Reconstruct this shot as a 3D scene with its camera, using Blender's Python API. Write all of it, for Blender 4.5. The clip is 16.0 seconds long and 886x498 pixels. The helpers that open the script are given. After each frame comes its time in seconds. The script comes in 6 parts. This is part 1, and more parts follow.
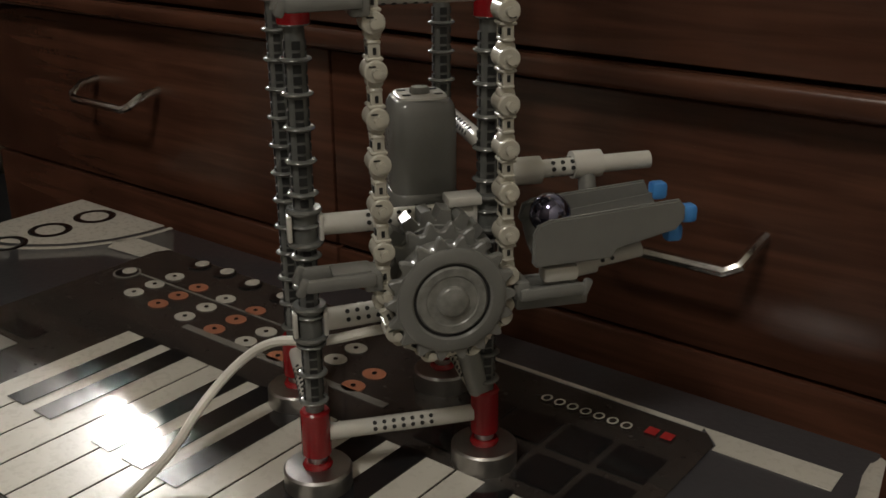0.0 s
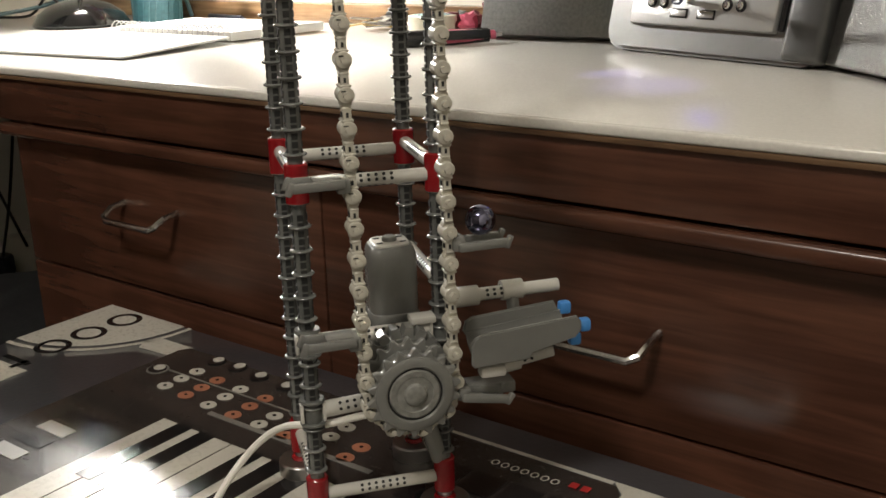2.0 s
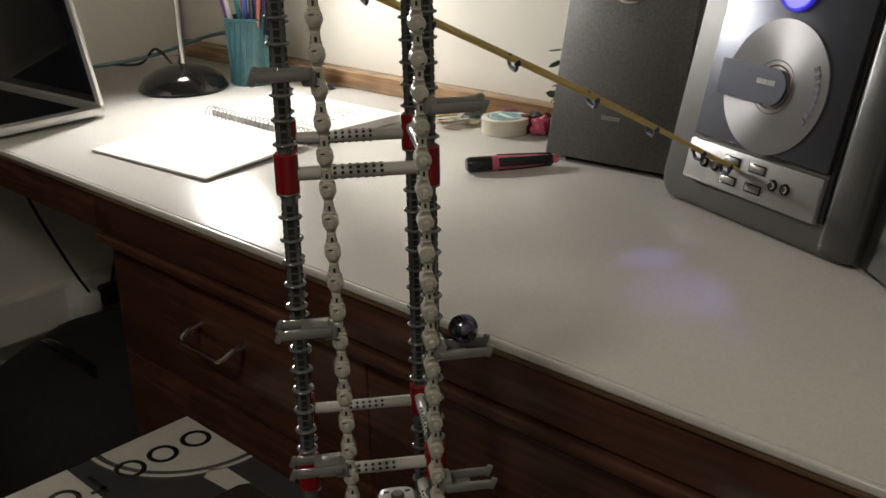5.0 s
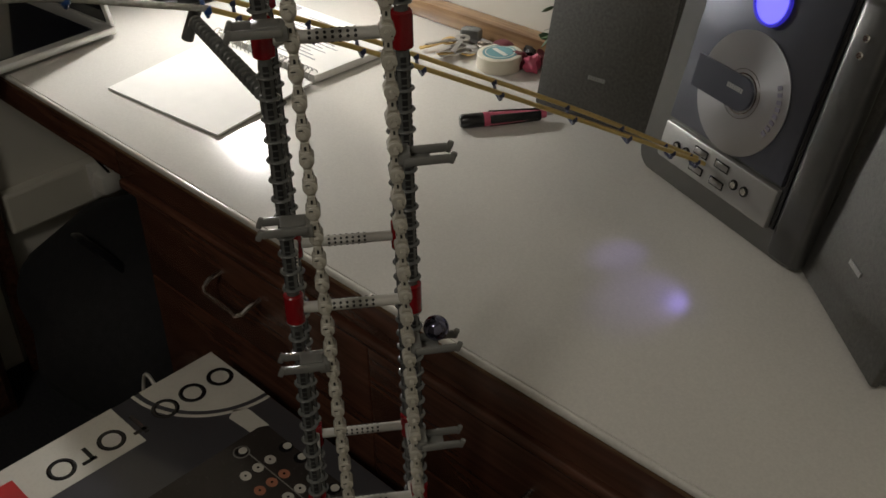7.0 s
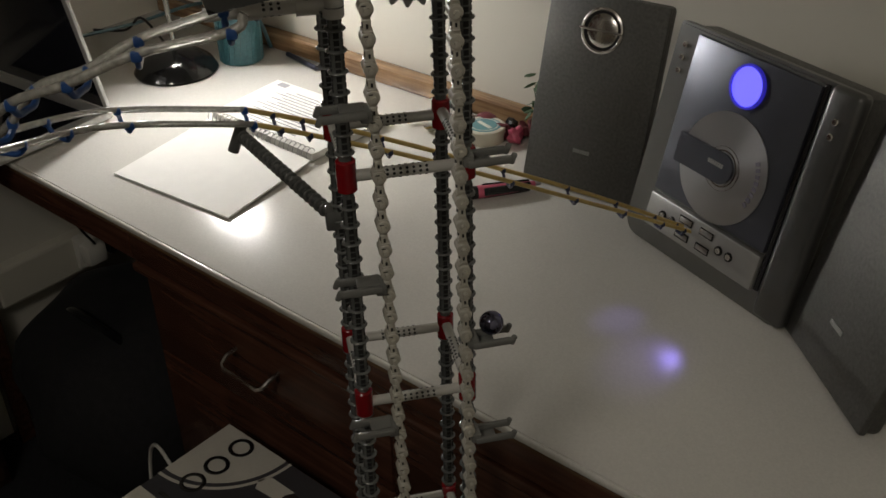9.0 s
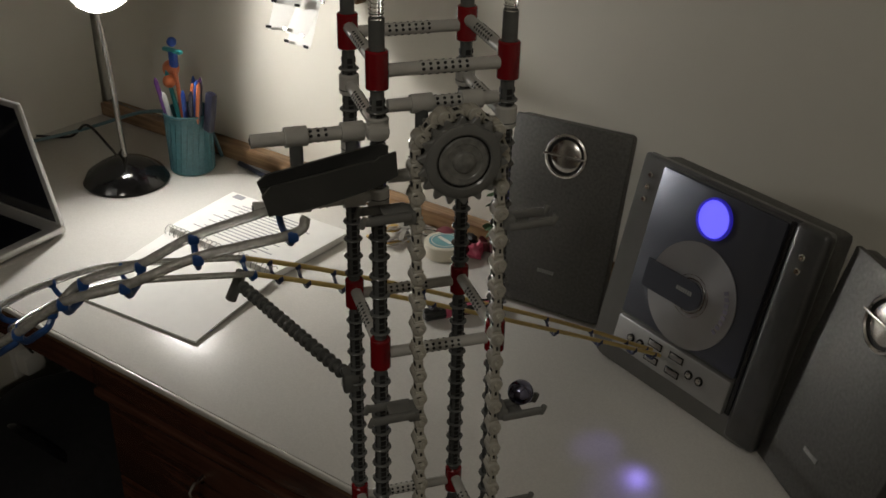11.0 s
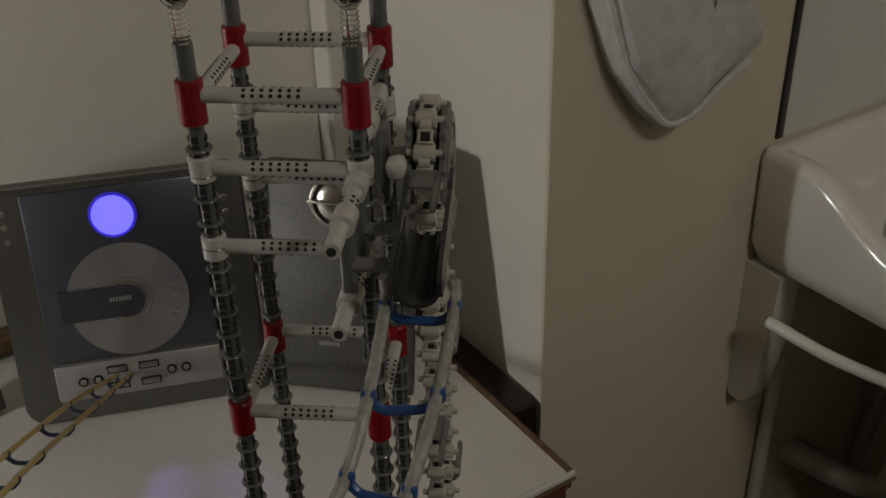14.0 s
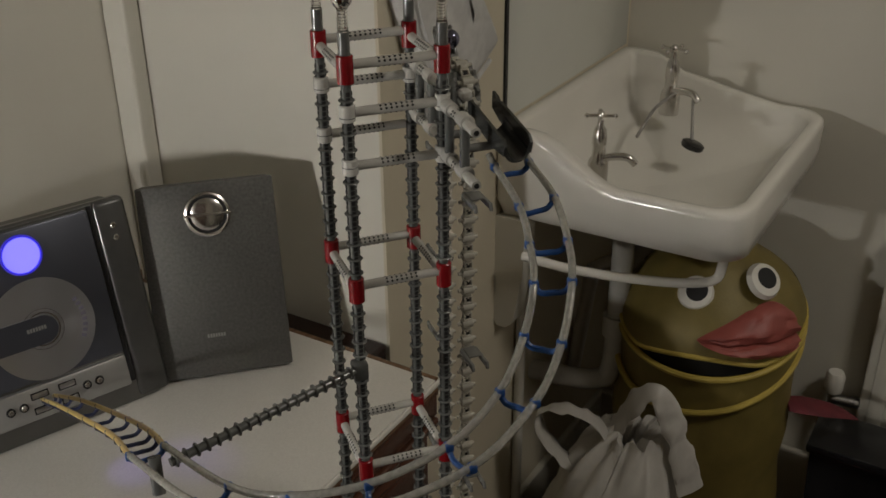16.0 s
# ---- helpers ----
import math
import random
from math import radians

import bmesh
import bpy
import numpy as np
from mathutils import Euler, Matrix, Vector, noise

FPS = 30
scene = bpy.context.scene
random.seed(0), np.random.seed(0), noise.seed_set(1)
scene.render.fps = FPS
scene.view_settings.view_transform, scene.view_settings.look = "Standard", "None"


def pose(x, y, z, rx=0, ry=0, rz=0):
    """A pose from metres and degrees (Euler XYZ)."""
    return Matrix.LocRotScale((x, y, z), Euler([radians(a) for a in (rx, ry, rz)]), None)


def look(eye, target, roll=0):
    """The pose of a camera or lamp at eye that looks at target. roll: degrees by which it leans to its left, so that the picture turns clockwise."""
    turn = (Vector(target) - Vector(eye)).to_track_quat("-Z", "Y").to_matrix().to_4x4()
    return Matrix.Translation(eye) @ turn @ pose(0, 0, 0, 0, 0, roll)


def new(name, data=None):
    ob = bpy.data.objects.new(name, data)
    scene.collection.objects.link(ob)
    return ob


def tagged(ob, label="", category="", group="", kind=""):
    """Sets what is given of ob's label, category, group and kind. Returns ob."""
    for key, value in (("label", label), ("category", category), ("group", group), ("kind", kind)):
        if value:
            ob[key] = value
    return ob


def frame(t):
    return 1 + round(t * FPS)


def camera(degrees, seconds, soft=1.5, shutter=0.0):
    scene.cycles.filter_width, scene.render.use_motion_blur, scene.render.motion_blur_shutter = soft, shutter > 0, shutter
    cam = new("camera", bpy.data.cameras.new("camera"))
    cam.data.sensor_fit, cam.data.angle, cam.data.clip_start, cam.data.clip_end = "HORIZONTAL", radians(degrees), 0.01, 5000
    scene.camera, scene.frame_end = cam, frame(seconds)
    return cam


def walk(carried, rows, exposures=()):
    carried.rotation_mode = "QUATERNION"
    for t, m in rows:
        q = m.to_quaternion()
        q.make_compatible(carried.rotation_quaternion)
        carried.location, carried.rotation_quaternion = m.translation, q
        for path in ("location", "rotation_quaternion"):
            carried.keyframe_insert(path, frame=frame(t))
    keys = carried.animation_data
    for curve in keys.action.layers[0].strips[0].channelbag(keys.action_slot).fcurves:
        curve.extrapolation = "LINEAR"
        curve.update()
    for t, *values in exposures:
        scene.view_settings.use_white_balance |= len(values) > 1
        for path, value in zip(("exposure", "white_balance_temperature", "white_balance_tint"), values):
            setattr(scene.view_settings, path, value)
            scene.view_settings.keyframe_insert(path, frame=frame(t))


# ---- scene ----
cam = camera(47.5, 16.0, 1.6)
# seconds, eye x y z, yaw, pitch, roll
ROWS = [
    (0, -0.0378, -0.4573, 0.7566, 37.58, -20.94, -0.23),
    (0.5, -0.0315, -0.4660, 0.7652, 36.72, -20.44, -0.44),
    (0.7, -0.0360, -0.4773, 0.7804, 35.53, -20.89, -0.40),
    (1, -0.0140, -0.4938, 0.7818, 36.68, -19.52, -1.99),
    (1.5, 0.0177, -0.5316, 0.8102, 35.79, -17.86, -1.74),
    (2, 0.0532, -0.5551, 0.8305, 36.72, -17.24, -1.52),
    (2.5, 0.0747, -0.5540, 0.8545, 37.94, -16.43, -0.73),
    (3, 0.0823, -0.5275, 0.8618, 40.36, -17.15, -1.28),
    (3.5, 0.0851, -0.5168, 0.8858, 42.63, -16.48, -2.52),
    (4, 0.0973, -0.5139, 0.9033, 42.55, -14.12, -1.71),
    (4.5, 0.1014, -0.4901, 0.9632, 43.23, -15.51, -0.78),
    (5, 0.0972, -0.5042, 1.0357, 43.75, -20.88, -1.05),
    (5.2, 0.0982, -0.5028, 1.0749, 43.64, -23.69, -1.40),
    (7.5, 0.1131, -0.4783, 1.3049, 45.63, -34.89, -0.33),
    (8, 0.0926, -0.4632, 1.3385, 46.95, -35.36, -0.13),
    (8.2, 0.0986, -0.4841, 1.3325, 45.91, -34.78, -0.45),
    (10.3, 0.0472, -0.5997, 1.3779, 35.23, -29.45, -0.26),
    (10.5, 0.0428, -0.5950, 1.3827, 34.95, -28.84, -0.01),
    (10.8, 0.0321, -0.5887, 1.4093, 35.39, -28.80, 0.93),
    (11, 0.0148, -0.5961, 1.4081, 34.57, -28.34, 1.21),
    (11.5, -0.0386, -0.5752, 1.4042, 29.86, -28.14, 1.66),
    (12, -0.1127, -0.5866, 1.4159, 22.47, -26.82, 1.39),
    (12.5, -0.1944, -0.5737, 1.4144, 6.84, -28.40, -0.84),
    (13, -0.3235, -0.5816, 1.4182, -9.96, -29.93, -0.71),
    (13.3, -0.3599, -0.5758, 1.4190, -18.17, -31.45, -0.04),
    (13.6, -0.4058, -0.5709, 1.4052, -23.09, -31.58, -0.39),
    (14, -0.4853, -0.5632, 1.4083, -32.25, -30.77, -1.57),
    (14.5, -0.5537, -0.5658, 1.4163, -39.60, -32.09, -1.30),
    (15, -0.6991, -0.5673, 1.4227, -48.04, -31.98, -2.99),
    (15.5, -0.8307, -0.5584, 1.4356, -54.76, -30.03, -1.79),
    (16, -0.9060, -0.5700, 1.4476, -58.76, -26.92, -0.50),
]
EXPOSURES = [(0.0, 1.12), (0.5, 1.45), (1.0, 1.68), (1.5, 1.80), (2.5, 1.84), (3.0, 1.76), (3.5, 1.60), (4.3, 1.26), (4.8, 0.70), (5.2, 0.45), (7.5, 0.05), (10.3, -0.38), (12.0, -0.56), (13.0, -0.33), (14.5, 0.15), (16.0, 0.40)]
walk(cam, [(t, pose(x, y, z, 90, 0, yaw) @ pose(0, 0, 0, pitch) @ pose(0, 0, 0, 0, 0, roll)) for t, x, y, z, yaw, pitch, roll in ROWS], EXPOSURES)

# ---- light ----
world = bpy.data.worlds.new("night")
scene.world = world
world.use_nodes = True
world.node_tree.nodes["Background"].inputs[0].default_value = (1.0, 0.8, 0.6, 1)
world.node_tree.nodes["Background"].inputs[1].default_value = 0.02

BULB = Vector((-1.268, 0.337, 1.060))


# ---- materials ----
def material(name, colour, rough=0.5, metal=0.0, vary=0.15, scale=40.0, bump=0.1, bump_scale=300.0, spots=0.0, coat=0.0, sheen=0.0):
    m = bpy.data.materials.new(name)
    m.use_nodes = True
    n, l = m.node_tree.nodes, m.node_tree.links
    b = n["Principled BSDF"]
    b.inputs["Roughness"].default_value = rough
    b.inputs["Metallic"].default_value = metal
    b.inputs["Coat Weight"].default_value = coat
    b.inputs["Coat Roughness"].default_value = 0.13
    b.inputs["Sheen Weight"].default_value = sheen
    co = n.new("ShaderNodeTexCoord")
    big, fine = n.new("ShaderNodeTexNoise"), n.new("ShaderNodeTexNoise")
    big.inputs["Scale"].default_value, fine.inputs["Scale"].default_value = scale, bump_scale
    big.inputs["Detail"].default_value = 6
    ramp = n.new("ShaderNodeMapRange")
    ramp.inputs["From Min"].default_value, ramp.inputs["From Max"].default_value = 0.25, 0.75
    ramp.inputs["To Min"].default_value, ramp.inputs["To Max"].default_value = 1 - vary, 1 + vary
    mix = n.new("ShaderNodeVectorMath")
    mix.operation = "SCALE"
    mix.inputs[0].default_value = colour
    l.new(co.outputs["Object"], big.inputs["Vector"])
    l.new(co.outputs["Object"], fine.inputs["Vector"])
    l.new(big.outputs["Fac"], ramp.inputs["Value"])
    l.new(ramp.outputs["Result"], mix.inputs["Scale"])
    l.new(mix.outputs["Vector"], b.inputs["Base Color"])
    rr = n.new("ShaderNodeMapRange")
    rr.inputs["To Min"].default_value, rr.inputs["To Max"].default_value = max(0.02, rough - 0.04), min(1, rough + 0.04)
    l.new(fine.outputs["Fac"], rr.inputs["Value"])
    l.new(rr.outputs["Result"], b.inputs["Roughness"])
    if bump:
        bp = n.new("ShaderNodeBump")
        bp.inputs["Strength"].default_value, bp.inputs["Distance"].default_value = bump, 0.001
        l.new(fine.outputs["Fac"], bp.inputs["Height"])
        l.new(bp.outputs["Normal"], b.inputs["Normal"])
    return m


def glass(name, colour, rough=0.05, ior=1.45):
    m = bpy.data.materials.new(name)
    m.use_nodes = True
    b = m.node_tree.nodes["Principled BSDF"]
    b.inputs["Base Color"].default_value = (*colour, 1)
    b.inputs["Roughness"].default_value, b.inputs["IOR"].default_value = rough, ior
    b.inputs["Transmission Weight"].default_value = 1
    return m


def glow(name, colour, strength):
    m = bpy.data.materials.new(name)
    m.use_nodes = True
    b = m.node_tree.nodes["Principled BSDF"]
    b.inputs["Base Color"].default_value = (*colour, 1)
    b.inputs["Emission Color"].default_value = (*colour, 1)
    b.inputs["Emission Strength"].default_value = strength
    return m


def wood_material(name, dark, light, along="X", scale=6.0, rough=0.25):
    m = material(name, dark, rough, bump=0.12, bump_scale=260)
    n, l = m.node_tree.nodes, m.node_tree.links
    b = n["Principled BSDF"]
    co, mp, wave, ns = n.new("ShaderNodeTexCoord"), n.new("ShaderNodeMapping"), n.new("ShaderNodeTexNoise"), n.new("ShaderNodeTexNoise")
    mp.inputs["Scale"].default_value = (1.4, 20, 20) if along == "X" else (20, 1.4, 20)
    wave.inputs["Scale"].default_value, wave.inputs["Detail"].default_value, wave.inputs["Distortion"].default_value = scale, 10, 0.35
    ns.inputs["Scale"].default_value = 5
    stretch = n.new("ShaderNodeMapping")
    stretch.inputs["Scale"].default_value = (3.5, 1, 0.6) if along == "X" else (1, 3.5, 0.6)
    ramp = n.new("ShaderNodeValToRGB")
    ramp.color_ramp.elements[0].position, ramp.color_ramp.elements[1].position = 0.36, 0.68
    ramp.color_ramp.elements[0].color, ramp.color_ramp.elements[1].color = (*dark, 1), (*light, 1)
    l.new(co.outputs["Object"], mp.inputs["Vector"])
    l.new(mp.outputs["Vector"], wave.inputs["Vector"])
    l.new(co.outputs["Object"], stretch.inputs["Vector"])
    l.new(stretch.outputs["Vector"], ns.inputs["Vector"])
    mx = n.new("ShaderNodeMath")
    mx.operation = "MULTIPLY_ADD"
    mx.inputs[1].default_value, mx.inputs[2].default_value = 0.35, -0.17
    ad = n.new("ShaderNodeMath")
    l.new(ns.outputs["Fac"], mx.inputs[0])
    l.new(mx.outputs[0], ad.inputs[0])
    l.new(wave.outputs["Fac"], ad.inputs[1])
    l.new(ad.outputs[0], ramp.inputs["Fac"])
    l.new(ramp.outputs["Color"], b.inputs["Base Color"])
    return m


M_WALL = material("painted_wall", (0.68, 0.655, 0.58), 0.75, vary=0.05, scale=3, bump=0.25, bump_scale=120)
# dark tone for the unseen far wall, chosen to weaken bounced light
M_FAR = material("bounce_cut_wall", (0.14, 0.12, 0.10), 0.75, vary=0.06, scale=3)
M_CEIL = material("ceiling_paint", (0.75, 0.73, 0.68), 0.8, vary=0.04, scale=3)
M_FLOOR = material("dark_carpet", (0.013, 0.013, 0.015), 0.95, vary=0.4, scale=150, bump=1.0, bump_scale=600)
M_SKIRT = material("white_gloss_skirting", (0.68, 0.65, 0.56), 0.3, vary=0.06, scale=8)
M_WOOD = wood_material("mahogany_veneer", (0.060, 0.0253, 0.0157), (0.108, 0.0460, 0.0277))
M_TRIM = wood_material("back_lip_wood", (0.16, 0.09, 0.045), (0.34, 0.21, 0.11))
M_EDGE = wood_material("edge_strip_wood", (0.11, 0.062, 0.034), (0.19, 0.115, 0.065))
# near-black brown with the shade of the desk-end gap in its colour
M_GAPSHADE = wood_material("shaded_gap_wood", (0.010, 0.005, 0.004), (0.028, 0.013, 0.009))
M_TAN = material("tan_painted_wall", (0.60, 0.545, 0.42), 0.75, vary=0.06, scale=3, bump=0.25, bump_scale=120)
M_LAMINATE = material("speckled_laminate", (0.66, 0.645, 0.60), 0.215, vary=0.06, scale=420, bump=0.04, bump_scale=500)
M_CHROME = material("brushed_chrome", (0.62, 0.60, 0.57), 0.22, 1.0, vary=0.05)
M_MIRROR_BALL = material("polished_steel", (0.75, 0.72, 0.68), 0.05, 1.0, vary=0.03, bump=0)
M_STEEL = material("dull_steel", (0.42, 0.41, 0.40), 0.35, 1.0, vary=0.15, scale=90)
M_ROD = material("dark_grey_plastic", (0.105, 0.109, 0.104), 0.14, vary=0.12, scale=120)
M_ROD.node_tree.nodes["Principled BSDF"].inputs["Specular IOR Level"].default_value = 0.9
# near-black that stands for shade inside holes and gaps; pupils use it too
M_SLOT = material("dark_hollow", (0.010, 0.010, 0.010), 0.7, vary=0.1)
M_RED = material("red_plastic", (0.215, 0.007, 0.010), 0.22, vary=0.1)
M_TUBE = material("light_grey_plastic", (0.50, 0.49, 0.45), 0.25, vary=0.06)
M_CHAIN = material("cream_grey_plastic", (0.45, 0.43, 0.365), 0.26, vary=0.12)
M_GREY = material("mid_grey_plastic", (0.165, 0.166, 0.155), 0.22, vary=0.07)
M_GEAR = material("satin_grey_plastic", (0.165, 0.166, 0.155), 0.36, vary=0.07)
M_CHUTE = material("near_black_plastic", (0.040, 0.041, 0.039), 0.2, vary=0.1)
M_BLUE = material("blue_plastic", (0.018, 0.07, 0.23), 0.3, vary=0.1)
M_NAVY = material("navy_plastic", (0.030, 0.038, 0.085), 0.3, vary=0.1)
M_LBLUE = material("light_blue_plastic", (0.06, 0.25, 0.62), 0.3, vary=0.1)
M_CLEAR = glass("clear_plastic", (0.93, 0.92, 0.88), 0.12)
M_RAIL = material("milky_tube", (0.55, 0.54, 0.49), 0.18, vary=0.25, scale=260, bump=0.6, bump_scale=420)
M_RAIL.node_tree.nodes["Principled BSDF"].inputs["Transmission Weight"].default_value = 0.55
M_YELLOW = material("yellow_tube", (0.55, 0.40, 0.13), 0.35, vary=0.1, scale=200)
M_MARBLE = material("dark_blue_pearl_marble", (0.17, 0.17, 0.25), 0.05, 1.0, vary=0.3, scale=60, bump=0)
M_WHITE = material("white_plastic", (0.72, 0.70, 0.64), 0.35, vary=0.05)
M_BLACK = material("black_plastic", (0.012, 0.012, 0.013), 0.25, vary=0.2)
M_SPK = material("grey_speaker_cloth", (0.112, 0.110, 0.104), 0.48, 0.6, vary=0.26, scale=260, bump=0.5, bump_scale=900)
M_SILVER = material("silver_plastic", (0.235, 0.235, 0.23), 0.33, 0.97, vary=0.05)
M_SILVERD = material("satin_silver_panel", (0.40, 0.40, 0.39), 0.42, 0.7, vary=0.05)
M_DARKPANEL = material("smoked_panel", (0.100, 0.106, 0.130), 0.36, 0.8, vary=0.03, scale=6, bump=0, bump_scale=5)
M_CERAMIC = material("white_ceramic", (0.74, 0.72, 0.66), 0.1, vary=0.03, scale=10, bump=0.02)
M_PAPER = material("white_paper", (0.80, 0.79, 0.75), 0.7, vary=0.03)


# ---- mesh helpers ----
def at(bm, verts, m):
    if m is not None:
        bmesh.ops.transform(bm, matrix=m, verts=verts)


def block(bm, c, s, m=None, bevel=0.0, seg=2):
    r = bmesh.ops.create_cube(bm, size=1, matrix=Matrix.Translation(c) @ Matrix.Diagonal((*s, 1)))
    vs = r["verts"]
    if bevel:
        es = list({e for v in vs for e in v.link_edges})
        out = bmesh.ops.bevel(bm, geom=es, offset=bevel, segments=seg, affect="EDGES", profile=0.5)
        vs = list({v for f in out["faces"] for v in f.verts} | {v for v in vs if v.is_valid})
    at(bm, vs, m)
    return vs


def rod(bm, a, b, r, r2=None, seg=12, caps=True):
    a, b = Vector(a), Vector(b)
    d = b - a
    m = Matrix.Translation((a + b) / 2) @ d.to_track_quat("Z", "Y").to_matrix().to_4x4()
    return bmesh.ops.create_cone(bm, cap_ends=caps, segments=seg, radius1=r, radius2=r if r2 is None else r2, depth=d.length, matrix=m)["verts"]


def ball(bm, c, r, u=20, v=12, m=None):
    return bmesh.ops.create_uvsphere(bm, u_segments=u, v_segments=v, radius=r, matrix=Matrix.Translation(c) if m is None else Matrix.Translation(c) @ m)["verts"]


def lathe(bm, prof, seg=24, m=None, close=False):
    """Turns (radius, height) pairs round z."""
    rings = []
    for r, z in prof:
        if r < 1e-6:
            rings.append([bm.verts.new((0, 0, z))])
        else:
            rings.append([bm.verts.new((r * math.cos(2 * math.pi * k / seg), r * math.sin(2 * math.pi * k / seg), z)) for k in range(seg)])
    for a, b in zip(rings, rings[1:] + (rings[:1] if close else [])):
        for k in range(seg):
            j = (k + 1) % seg
            quad = [a[k % len(a)], a[j % len(a)], b[j % len(b)], b[k % len(b)]]
            quad = list(dict.fromkeys(quad))
            if len(quad) > 2:
                bm.faces.new(quad)
    vs = [v for r in rings for v in r]
    at(bm, vs, m)
    return vs


def sweep(bm, pts, r, seg=8, closed=False, flat=1.0, taper=None):
    """A tube along points."""
    pts = [Vector(p) for p in pts]
    n, rings, up = len(pts), [], None
    for i, p in enumerate(pts):
        d = (pts[(i + 1) % n] - pts[i - 1]) if closed or 0 < i < n - 1 else (pts[1] - pts[0] if i == 0 else pts[-1] - pts[-2])
        d.normalize()
        if up is None:
            up = d.orthogonal().normalized() if abs(d.z) > 0.9 else d.cross(Vector((0, 0, 1))).normalized()
        up = (up - d * up.dot(d)).normalized()
        side = d.cross(up)
        k = r if taper is None else r * taper[i]
        rings.append([bm.verts.new(p + k * (math.cos(2 * math.pi * j / seg) * up + flat * math.sin(2 * math.pi * j / seg) * side)) for j in range(seg)])
    for a, b in zip(rings, rings[1:] + (rings[:1] if closed else [])):
        for j in range(seg):
            bm.faces.new((a[j], a[(j + 1) % seg], b[(j + 1) % seg], b[j]))
    if not closed:
        bm.faces.new(rings[0][::-1])
        bm.faces.new(rings[-1])
    return [v for q in rings for v in q]


def curve(pts, n=8):
    """A smooth line through points (Catmull-Rom)."""
    p = [Vector(q) for q in pts]
    p = [2 * p[0] - p[1]] + p + [2 * p[-1] - p[-2]]
    out = []
    for i in range(1, len(p) - 2):
        for k in range(n):
            t = k / n
            out.append(0.5 * ((2 * p[i]) + (p[i + 1] - p[i - 1]) * t + (2 * p[i - 1] - 5 * p[i] + 4 * p[i + 1] - p[i + 2]) * t * t + (3 * p[i] - p[i - 1] - 3 * p[i + 1] + p[i + 2]) * t ** 3))
    return out + [p[-2]]


def solid(bm, outline, h, m=None):
    """A prism of an outline in x, y, from z 0 to h."""
    lo = [bm.verts.new((x, y, 0)) for x, y in outline]
    hi = [bm.verts.new((x, y, h)) for x, y in outline]
    bm.faces.new(lo[::-1])
    bm.faces.new(hi)
    n = len(lo)
    for k in range(n):
        bm.faces.new((lo[k], lo[(k + 1) % n], hi[(k + 1) % n], hi[k]))
    at(bm, lo + hi, m)
    return lo + hi


def part(name, bm, mat, parent=None, label="", smooth=True):
    """Links a bmesh as one mesh object under a thing or a part."""
    bmesh.ops.recalc_face_normals(bm, faces=bm.faces)
    me = bpy.data.meshes.new(name)
    bm.to_mesh(me)
    bm.free()
    if smooth:
        me.polygons.foreach_set("use_smooth", [True] * len(me.polygons))
        me.set_sharp_from_angle(angle=radians(38))
    me.materials.append(mat)
    ob = new(name, me)
    if parent is not None:
        ob.parent = parent
    if label:
        tagged(ob, label)
    return ob


def again(ob, parent, m=None):
    """One more object on the same mesh."""
    o = new(ob.name.split(".")[0], ob.data)
    o.parent = parent
    if m is not None:
        o.matrix_basis = m
    return o


def thing(name, label, category, m=None, group="", kind=""):
    ob = new(name)
    ob.empty_display_size = 0.05
    if m is not None:
        ob.matrix_basis = m
    return tagged(ob, label, category, group, kind)


def setting(name, bm, mat, label, smooth=False):
    return tagged(part(name, bm, mat, None, label, smooth), kind="structure")


BM = bmesh.new

# ---- the room ----
DESK = 0.72
b = BM(); block(b, (-0.75, -0.8, -0.01), (5.0, 4.2, 0.02)); setting("floor", b, M_FLOOR, "dark carpeted floor of the bedroom")
b = BM(); block(b, (-0.75, -0.8, 2.42), (5.0, 4.2, 0.04)); setting("ceiling", b, M_CEIL, "plain white ceiling above the desk")
b = BM(); block(b, (-0.80, 0.59, 1.2), (1.70, 0.12, 2.4)); setting("wall_north", b, M_WALL, "cream painted wall behind the desk")
b = BM(); block(b, (-1.59, -0.9, 1.2), (0.12, 2.82, 2.4)); setting("wall_west", b, M_WALL, "cream painted side wall by the lamp")
b = BM(); block(b, (0.51, 0.375, 1.2), (0.92, 0.55, 2.4)); setting("wall_pillar", b, M_WALL, "cream wall ending in an outer corner beside the basin")
b = BM(); block(b, (0.462, 0.0985, 1.2), (0.824, 0.005, 2.4)); setting("wall_pillar_front", b, M_TAN, "tan painted wall face beside the basin")
b = BM(); block(b, (0.93, -1.15, 1.2), (0.12, 2.5, 2.4)); setting("wall_east", b, M_WALL, "cream painted wall beyond the basin")
# out of view; coloured dark so that it returns little light
b = BM(); block(b, (-0.33, -2.37, 1.2), (2.64, 0.12, 2.4)); setting("wall_south", b, M_FAR, "plain unseen wall across the room, darkened to cut bounce")
b = BM(); block(b, (0.035, 0.508, 1.35), (0.028, 0.042, 2.1), bevel=0.004); setting("trim_pipe_casing", b, M_WALL, "narrow cream pipe casing in the alcove corner")

